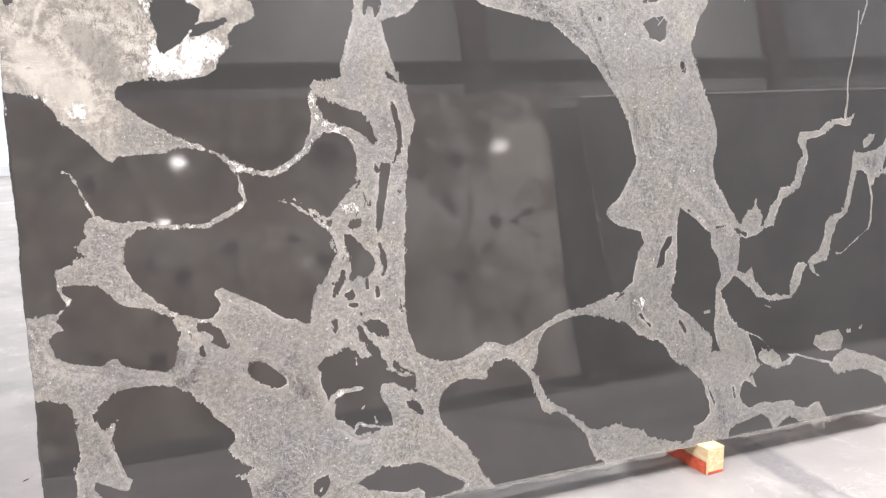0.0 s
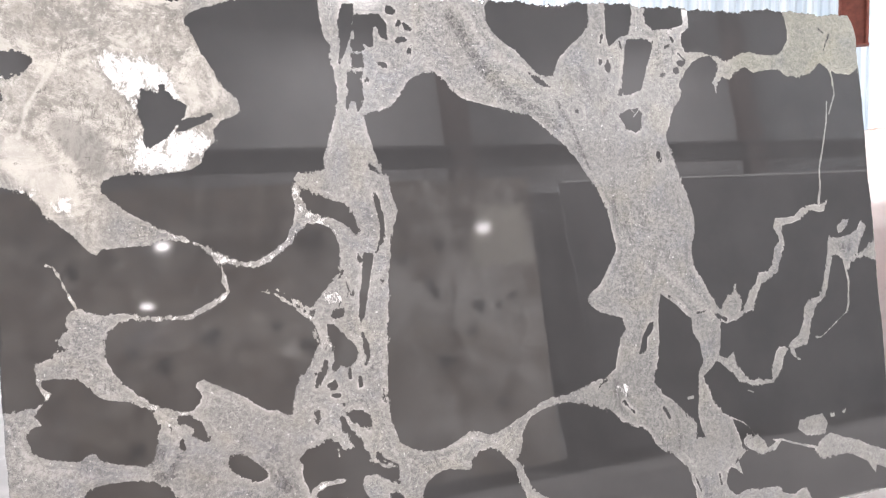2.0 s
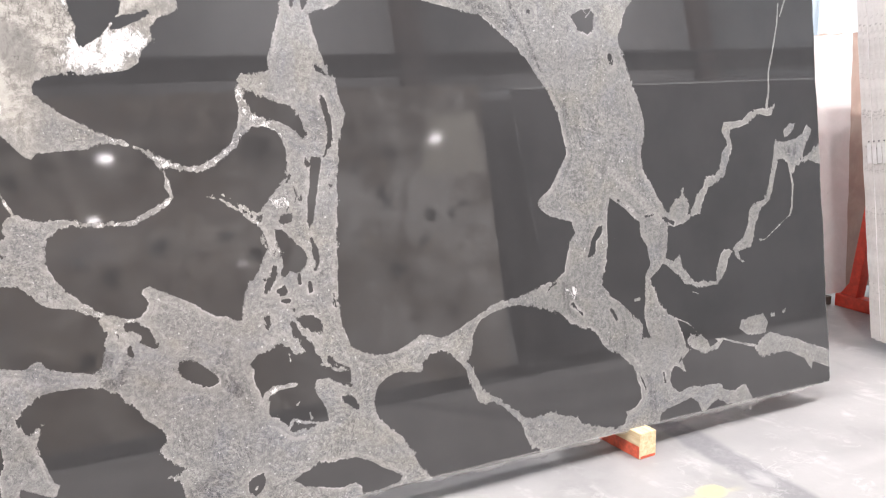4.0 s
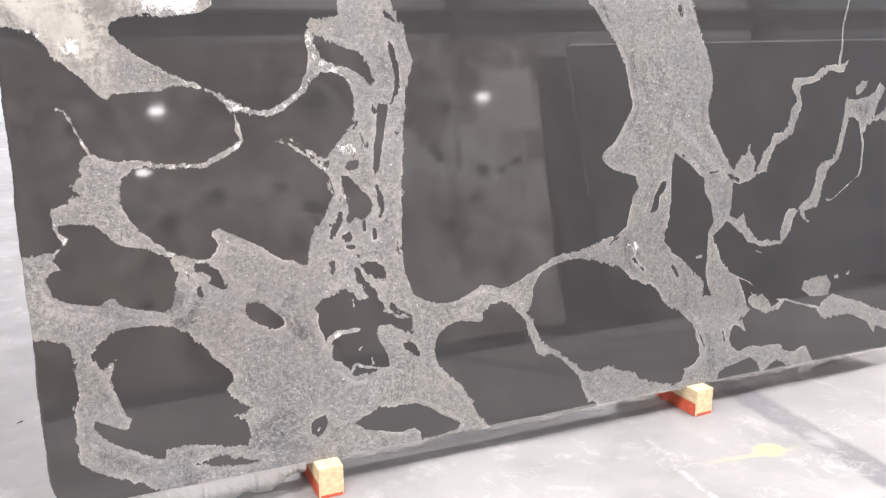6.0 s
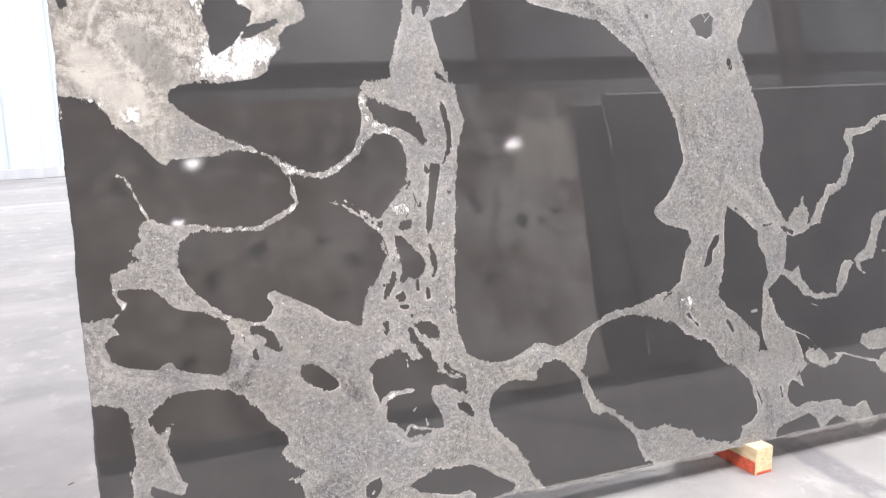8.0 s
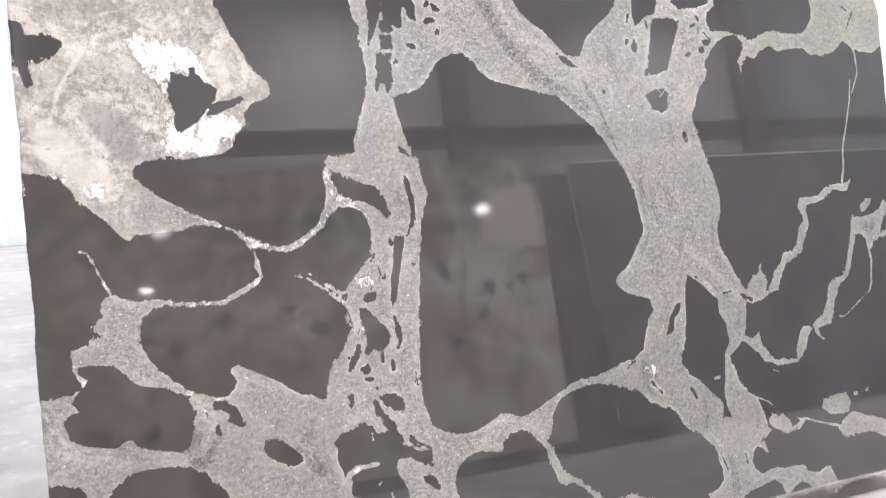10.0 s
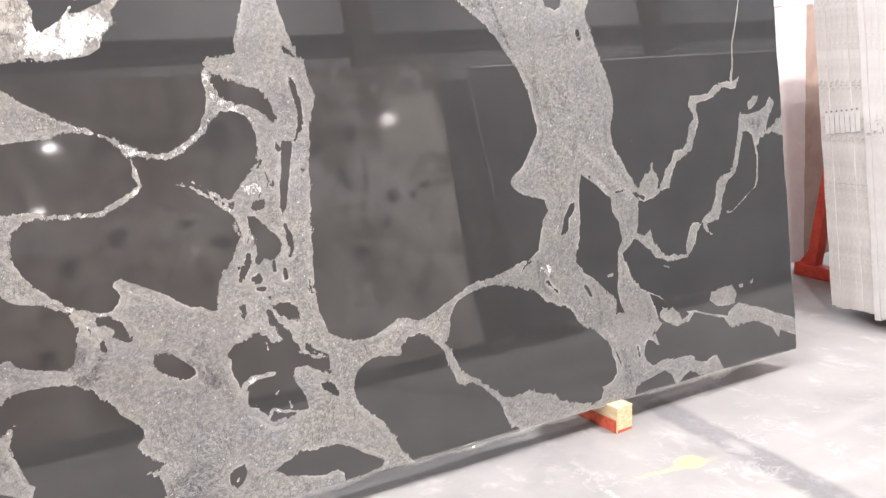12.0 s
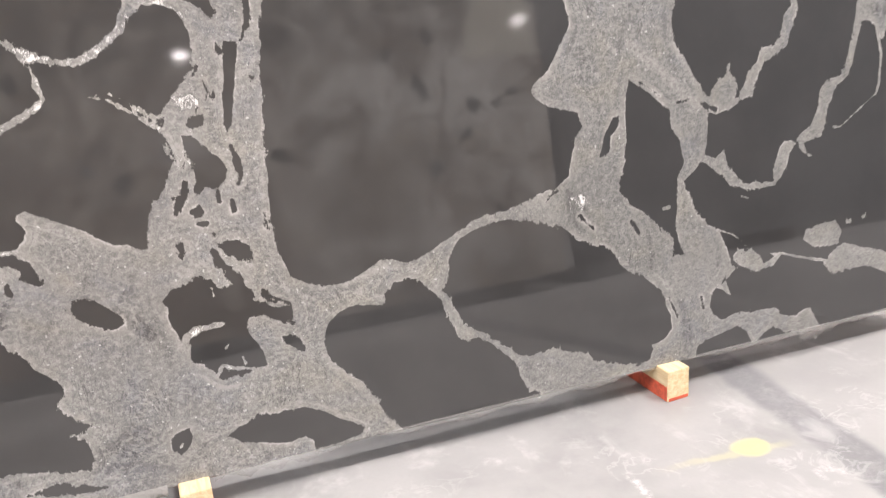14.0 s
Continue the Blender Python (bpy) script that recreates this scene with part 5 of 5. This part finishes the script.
# ---- the hall ----
def corrugated(length, height, pitch=0.24, depth=0.035, thick=0.05, sheet=False):
    """A wall of ribbed sheet: along x, ribs towards -y, with a flat back."""
    bm = bmesh.new()
    xs, n = [], int(length / pitch)
    for i in range(n):
        for f, d in ((0.0, 0), (0.55, 0), (0.68, -depth), (0.87, -depth)):
            xs.append(((i + f) * pitch, d))
    xs.append((n * pitch, 0))
    rows = [[bm.verts.new((x, y, z)) for x, y in xs] for z in (0, height)]
    back = [] if sheet else [[bm.verts.new((x, thick, z)) for x in (0, n * pitch)] for z in (0, height)]
    for a, b, c, d in zip(rows[0], rows[0][1:], rows[1][1:], rows[1]):
        bm.faces.new((a, b, c, d))
    if not sheet:
        bm.faces.new((back[0][1], back[0][0], back[1][0], back[1][1]))
    return bm


X0, X1, Y0, Y1, ROOF_Z = -13.0, 17.0, -10.0, 12.4, 7.2
floor = part("floor", box(X0, X1, Y0, Y1, -0.15, 0.0), FLOOR)
tagged(floor, "sealed pale grey concrete floor with scuffs and a yellow paint blot", "floor", kind="structure")
for name, m, length, mat in (("wall_north", pose(X0, Y1, 0), X1 - X0, DAYLIGHT), ("wall_south", pose(X1, Y0, 0, 0, 0, 180), X1 - X0, WALL_GREY),
                             ("wall_west", pose(X0, Y0, 0, 0, 0, 90), Y1 - Y0, WALL_PALE), ("wall_east", pose(X1, Y1, 0, 0, 0, -90), Y1 - Y0, DAYLIGHT_EAST)):
    wall = part(name, corrugated(length, ROOF_Z, depth=0.003 if name == "wall_south" else 0.035, sheet=mat in (DAYLIGHT, DAYLIGHT_EAST)), mat)
    wall.matrix_basis = m
    tagged(wall, "pale ribbed metal cladding wall of the warehouse", "wall", kind="structure")
kerb = part("baseboard", box(X0 + 0.1, X1 - 0.1, Y1 - 0.12, Y1 - 0.045, 0, 0.16, 0.01), WALL_PALE)
tagged(kerb, "white painted kerb along the foot of the cladding", "baseboard", kind="structure")
roof = part("ceiling", box(X0, X1, Y0, Y1, ROOF_Z, ROOF_Z + 0.1), ROOF)
tagged(roof, "pale metal sheet roof of the warehouse", "ceiling", kind="structure")


def roof_beam(m):
    bm = box(-0.08, 0.08, 0, Y1 - Y0 - 0.3, 0.0, 0.02)
    add_box(bm, -0.08, 0.08, 0, Y1 - Y0 - 0.3, 0.26, 0.28)
    add_box(bm, -0.01, 0.01, 0, Y1 - Y0 - 0.3, 0.02, 0.26)
    ob = part("roof_beam", bm, BEAM_STEEL)
    ob.matrix_basis = m
    return tagged(ob, "dark steel roof beam under the sheet roof", "beam", "roof beams")


for bx in (-10.0, -5.0, 3.8, 9.0, 14.0):
    roof_beam(pose(bx, Y0 + 0.15, ROOF_Z - 0.285))


def crane_rail():
    """A dark rail along the rear wall on steel columns, seen only in the polish."""
    rail = empty("crane_rail", pose(0, Y0 + 0.75, 0), "dark steel crane rail on columns along the wall", "crane rail")
    bm = box(X0 + 0.4, X1 - 0.4, -0.10, 0.10, 4.23, 4.28)
    add_box(bm, X0 + 0.4, X1 - 0.4, -0.10, 0.10, 3.97, 4.02)
    add_box(bm, X0 + 0.4, X1 - 0.4, -0.02, 0.02, 4.02, 4.23)
    part("rail", bm, BEAM_STEEL, rail)
    for cx in (-6.0, -0.15, 5.66, 11.45):
        bm = box(cx - 0.2, cx + 0.2, -0.12, -0.10, 0, 6.9)
        add_box(bm, cx - 0.2, cx + 0.2, 0.07, 0.09, 0, 6.9)
        add_box(bm, cx - 0.01, cx + 0.01, -0.10, 0.07, 0, 6.9)
        part("column", bm, COLUMN_STEEL, rail)
    return rail


crane_rail()




def hoist_mast(m, drop):
    """A red steel mast of channel section hung from the roof."""
    mast = empty("hoist_mast", m, "red painted steel hoist mast hanging from the roof", "hoist mast", "hoist masts")
    bm = box(-0.13, 0.13, -0.012, 0.012, 0, drop, 0.003)
    part("web", bm, RED_OXIDE, mast)
    for s in (-1, 1):
        part("flange", box(s * 0.13 - 0.012, s * 0.13 + 0.012, -0.11, 0.11, 0, drop, 0.003), RED_OXIDE, mast)
    part("end_plate", box(-0.15, 0.15, -0.12, 0.12, -0.015, 0.0, 0.003), RED_OXIDE, mast)
    return mast


for mx, my, mz in ((7.62, 4.42, 2.45), (9.22, 4.72, 5.02)):
    hoist_mast(pose(mx, my, mz, 0, 0, -48), ROOF_Z - mz)


def high_bay_lamp(x, y, z):
    radius = BACK_RADIUS if z == BACK_Z else LAMP_RADIUS
    drop = ROOF_Z - z - 0.36
    lamp = empty("high_bay_lamp", pose(x, y, z), "round high-bay lamp hanging from the roof, some mirrored as glints, others added unseen", "lamp", "high-bay lamps")
    bm = bmesh.new()
    bmesh.ops.create_cone(bm, cap_ends=False, segments=32, radius1=radius + 0.03, radius2=0.07, depth=0.22)
    bmesh.ops.translate(bm, verts=bm.verts[:], vec=(0, 0, 0.115))
    bmesh.ops.solidify(bm, geom=bm.faces[:], thickness=0.004)
    part("shade", bm, LAMP_SHELL, lamp)
    bm = bmesh.new()
    bmesh.ops.create_cone(bm, cap_ends=True, segments=24, radius1=0.07, radius2=0.06, depth=0.14)
    bmesh.ops.translate(bm, verts=bm.verts[:], vec=(0, 0, 0.295))
    part("driver_housing", bm, LAMP_SHELL, lamp)
    bm = bmesh.new()
    bmesh.ops.create_cone(bm, cap_ends=True, segments=8, radius1=0.006, radius2=0.006, depth=drop)
    bmesh.ops.translate(bm, verts=bm.verts[:], vec=(0, 0, 0.36 + drop / 2))
    part("cord", bm, BEAM_STEEL, lamp)
    return lamp


# every light gets a housing, the unseen added ones too
for spot in HUNG:
    high_bay_lamp(*spot)


# ---- timber blocks under the slab ----
def timber_block(m, label):
    block = empty("timber_block", m, label, "timber block", "blocks under the slab")
    w, d, h = 0.074, 0.46, BLOCK - 0.001
    bm = box(-w / 2, w / 2, 0, d, 0, h, 0.0035)
    part("body", bm, WOOD, block)
    part("side_paint", box(-w / 2 - 0.0012, -w / 2 + 0.001, 0.004, d - 0.02, 0.001, 0.046), RED_PAINT, block, "orange-red paint along the side")
    part("side_paint", box(w / 2 - 0.001, w / 2 + 0.0012, 0.004, d - 0.02, 0.001, 0.034), RED_PAINT, block, "orange-red paint along the side")
    part("end_paint", box(-w / 2 + 0.004, w / 2 - 0.004, -0.0012, 0.001, 0.001, 0.010), RED_PAINT, block, "thin orange-red paint on the end")
    return block


timber_block(pose(2.055, -0.05, 0, 0, 0, 4), "sawn timber block with orange-red painted sides under the black slab")
timber_block(pose(0.722, -0.055, 0, 0, 0, 1), "pale sawn timber block with red painted sides under the black slab")


# ---- torn clear film along the lower edge ----
def film(x0, x1, drop, seed, label, mat=FILM):
    """Thin clear wrap hanging under the slab edge, creased into sharp folds."""
    rng = np.random.default_rng(seed)
    n, k = max(10, int((x1 - x0) / 0.008)), 9
    bm = bmesh.new()
    grid = []
    wob, fold, slope = ragged(n, 0.016, seed), ragged(n, 0.010, seed + 50, 0.7), ragged(n, 0.9, seed + 90)
    for i in range(n):
        x = x0 + (x1 - x0) * i / (n - 1)
        end = min(1.0, 5 * i / n, 5 * (n - 1 - i) / n)
        row = []
        for q in range(k):
            u = q / (k - 1)
            crease = abs(((8 * u + 3 * slope[i] + 14 * x) % 1.0) - 0.5) * 0.014
            y = -0.004 - 0.010 * math.sin(3.1 * u) + fold[i] * u - crease * u + 0.0015 * (rng.random() - 0.5)
            row.append(bm.verts.new((x, y, BLOCK + 0.004 - u * (drop * (0.3 + 0.7 * end) + 0.5 * wob[i]) + 0.0015 * rng.random())))
        grid.append(row)
    for a, b in zip(grid, grid[1:]):
        for q in range(k - 1):
            bm.faces.new((a[q], a[q + 1], b[q + 1], b[q]))
    bmesh.ops.solidify(bm, geom=bm.faces[:], thickness=0.0005)
    ob = part("plastic_film", bm, mat)
    return tagged(ob, label, "plastic film", "torn film on the slab edge")


film(0.14, 0.66, 0.062, 11, "crumpled milky plastic film torn along the lower edge of the slab", MILKY_FILM)
film(0.77, 1.08, 0.022, 12, "short torn strip of clear film under the slab edge")
film(1.20, 2.00, 0.020, 13, "narrow torn strip of clear film along the slab edge")
film(2.50, 2.60, 0.036, 15, "small torn shred of clear film on the slab edge")
film(2.12, 2.90, 0.016, 14, "torn strip of whitish film under the slab edge")


def splinter(m):
    bm = box(-0.011, 0.011, -0.001, 0.001, 0, 0.002)
    for v in bm.verts:
        v.co.y += 0.004 * math.sin(90 * v.co.x)
    ob = part("wood_splinter", bm, DARK_WOOD)
    ob.matrix_basis = m
    return tagged(ob, "tiny dark wood splinter lying on the concrete floor", "splinter")


splinter(pose(-0.133, 0.858, 0.0005, 0, 0, 21))


def rubber_pad(m):
    bm = box(0, 0.19, 0, 0.16, 0, BLOCK - 0.004, 0.006)
    ob = part("rubber_pad", bm, RUBBER)
    ob.matrix_basis = m
    return tagged(ob, "black rubber pad under the corner of the slab", "rubber pad")


rubber_pad(pose(0.015, 0.03, 0, 0, 0, -6))


# ---- racks ----
def a_frame(m, length, label, height=1.5, half=0.23, near=0.10, paint=RED_STEEL):
    """A steel rack: two feet, two leaning pairs of posts, long rails and gussets."""
    rack = empty("slab_rack", m, label, "slab rack", "steel racks")
    for x in (0.12, length - 0.12):
        part("foot", box(x - 0.04, x + 0.04, -half - near, half + 0.10, 0, 0.07, 0.006), paint, rack)
        for s in (-1, 1):
            bm = box(-0.035, 0.035, -0.03, 0.03, 0, height, 0.005)
            bmesh.ops.transform(bm, matrix=pose(x, s * half, 0.07, s * LEAN), verts=bm.verts[:])
            part("post", bm, paint, rack)
            bm = prism([(half - 0.03, 0.07), (half + 0.09, 0.07), (half - 0.02, 0.22)], x - 0.006, x + 0.006)
            bmesh.ops.transform(bm, matrix=Matrix(((0, 1, 0, 0), (s, 0, 0, 0), (0, 0, 1, 0), (0, 0, 0, 1))), verts=bm.verts[:])
            bmesh.ops.recalc_face_normals(bm, faces=bm.faces[:])
            part("gusset", bm, paint, rack)
    for z in (0.55, height - 0.06):
        for s in (-1, 1):
            y = s * (half - math.tan(radians(LEAN)) * z)
            part("rail", box(0.12, length - 0.12, y - 0.02, y + 0.02, z, z + 0.05, 0.004), paint, rack)
    part("ridge", box(0.10, length - 0.10, -0.05, 0.05, height + 0.05, height + 0.07, 0.004), paint, rack)
    return rack


a_frame(pose(0.05, 0.535, 0), 2.75, "red painted steel rack that carries the black slab", 1.72, 0.27, 0.0)


# ---- plain slabs: one function for every other slab in the hall ----
def slab(m, w, h, t, mats, seed, label, group, category="stone slab", worn=0.014, skew=0.0):
    """A slab with ragged ends, standing along x, its face at y = 0."""
    rng = np.random.default_rng(seed)
    n, k = 24, 40
    pts = [(x, dz) for x, dz in zip(np.linspace(0, w, k), ragged(k, 0.006, seed))]
    side = ragged(n, worn, seed + 1)
    other = ragged(n, worn * 0.7, seed + 2)
    top = ragged(k, 0.012, seed + 3)
    z = np.linspace(0, h, n)
    other -= skew * z[::-1] / h
    outline = pts[:-1] + [(w + side[i], z[i]) for i in range(n - 1)] + [(pts[k - 1 - i][0], h + top[i]) for i in range(k - 1)] + [(other[i], z[n - 1 - i]) for i in range(n - 1)]
    bm = bmesh.new()
    front = [bm.verts.new((x, 0.0, q)) for x, q in outline]
    rear = [bm.verts.new((x + 0.4 * worn * (rng.random() - 0.5), t, q + 0.004 * (rng.random() - 0.5))) for x, q in outline]
    bm.faces.new(front).material_index = 0
    bm.faces.new(rear[::-1]).material_index = 0
    for i in range(len(front)):
        j = (i + 1) % len(front)
        bm.faces.new((front[j], front[i], rear[i], rear[j])).material_index = 1
    ob = part("stone_slab", bm, mats)
    ob.matrix_basis = m
    return tagged(ob, label, category, group)


def bearer(m, label="rough timber bearer under stone slabs", height=0.095, mat=WOOD):
    ob = part("timber_bearer", box(-0.045, 0.045, 0, 0.62, 0, height, 0.004), mat)
    ob.matrix_basis = m
    return tagged(ob, label, "timber block", "bearers under the stacks")


# unseen slabs added behind the black one, filling to the rack and blocking back light
for i in range(6):
    slab(pose(0.02 + 0.006 * i, 0.031 + 0.031 * i, BLOCK, -LEAN), 2.94, 1.765, 0.026, (BLACK_STONE, EDGE), 20 + i * 5, "unseen black stone slab added behind the veined slab to hold back light", "sister slabs")
# the pale bundle beside the black slab: ends of many slabs
y = 0.345
for i in range(8):
    slab(pose(3.706 + 0.010 * random.random(), y, 0.052 + 0.012 * random.random(), -LEAN), 3.0, 1.66 - 0.02 * random.random(), 0.0278, (WHITE_STONE, GREYED_EDGE), 40 + i * 5,
         "pale stone slab with raw sawn ends in a packed bundle", "pale bundle", worn=0.004)
    y -= 0.0285
y -= 0.010
for i in range(9):
    slab(pose(3.697 + 0.010 * random.random(), y, 0.046 + 0.014 * random.random(), -LEAN), 3.05, 1.70 + 0.02 * random.random(), 0.0298, (WHITE_STONE, RAW_EDGE), 140 + i * 5,
         "white stone slab with a chipped raw end in a packed bundle", "white bundle", worn=0.005)
    y -= 0.0305


def end_label(m):
    """A row of white paper tags on the slab ends, each with a dark dot above it; what is printed there cannot be read."""
    strip = empty("paper_tags", m, "row of white paper tags with dark dots on pale slab ends", "label")
    for k in range(7):
        y0 = 0.004 + 0.0265 * k
        part("paper", box(-0.0012, 0.0, y0, y0 + 0.021, -0.090 - 0.004 * (k % 2), 0.0), PAPER, strip)
        part("dot", box(-0.002, -0.0004, y0 + 0.007, y0 + 0.014, 0.006, 0.013), INK, strip)
    return strip


end_label(pose(3.7045, 0.285, 0.985, -LEAN))
for bx in (4.25, 6.2):
    bearer(pose(bx, -0.19, 0), height=0.052)
a_frame(pose(4.115, 0.68, 0), 2.8, "red steel rack with gusseted feet behind the pale bundle", 1.45, 0.20, 0.07)
# pale slab beyond that rack, and a brown one painting its pack's shaded side
slab(pose(2.60, 1.03, 0.05, -3), 1.74, 1.427, 0.03, (BEIGE_STONE, RAW_EDGE), 300, "pale pinkish stone slab standing behind the rack", "slabs behind the rack", worn=0.004)
slab(pose(2.64, 1.065, 0.05, -3), 1.98, 1.432, 0.03, (SHADED_SIDE, SHADED_SIDE), 310, "slab behind a pale one, coloured brownish as the shaded side of its pack", "slabs behind the rack", worn=0.006)
# added bearers, coloured dark to pass for the shaded gap under the slabs
for bx in (2.95, 4.15):
    bearer(pose(bx, 1.0, 0), "dark timber bearer under stone slabs", height=0.048, mat=DARK_WOOD)

# ---- the row that faces the black slab, seen in its polish ----
FACE_Y, FACE_LEAN = -2.63, 5.0
slab(pose(3.02, FACE_Y, 0.097, -FACE_LEAN, 0, 180), 3.3, 1.99, 0.03, (BROWN_PALE_SQUARE, RAW_EDGE), 400, "polished brown stone slab with dark blotches, leaning on a rack", "facing row", worn=0.006, skew=0.15)
slab(pose(-0.32, FACE_Y, 0.097, -FACE_LEAN, 0, 180), 3.2, 1.97, 0.03, (BROWN, RAW_EDGE), 410, "polished brown stone slab with dark blotches, leaning on a rack", "facing row")
charcoal = slab(pose(6.95, FACE_Y - 0.02, 0.097, -FACE_LEAN, 0, 180), 3.5, 1.968, 0.03, (CHARCOAL, CHARCOAL), 420, "polished charcoal stone slab with a pale raw top edge", "facing row")
part("raw_arris", box(0.01, 3.49, -0.004, -0.0005, 1.945, 1.957), PAPER, charcoal, "pale unpolished strip along the top edge")
# a dark strip added in the gap, its colour standing for the shade there
slab(pose(3.44, FACE_Y - 0.06, 0.097, -FACE_LEAN, 0, 180), 0.27, 1.88, 0.03, (GAP_SHADE, GAP_SHADE), 440, "narrow dark strip standing in for the shaded gap between two slabs", "facing row")
for bx in (-2.4, -0.7, 0.9, 2.7, 4.7, 6.6, 7.6, 9.8):
    bearer(pose(bx, FACE_Y - 0.66, 0), "dark timber bearer under stone slabs", mat=DARK_WOOD)
a_frame(pose(-3.0, FACE_Y - 0.40, 0), 6.3, "dark steel rack behind the brown slabs", 1.66, 0.30, near=-0.05, paint=BEAM_STEEL)
a_frame(pose(3.75, FACE_Y - 0.54, 0), 3.0, "dark steel rack behind the charcoal slab", 1.64, 0.30, near=-0.05, paint=BEAM_STEEL)
slab(pose(10.38, FACE_Y - 0.02, 0.097, -FACE_LEAN, 0, 180), 3.4, 1.97, 0.03, (CHARCOAL, CHARCOAL), 430, "polished charcoal stone slab at the end of the row", "facing row")
a_frame(pose(7.15, FACE_Y - 0.54, 0), 3.0, "dark steel rack behind the last charcoal slab", 1.64, 0.30, near=-0.05, paint=BEAM_STEEL)
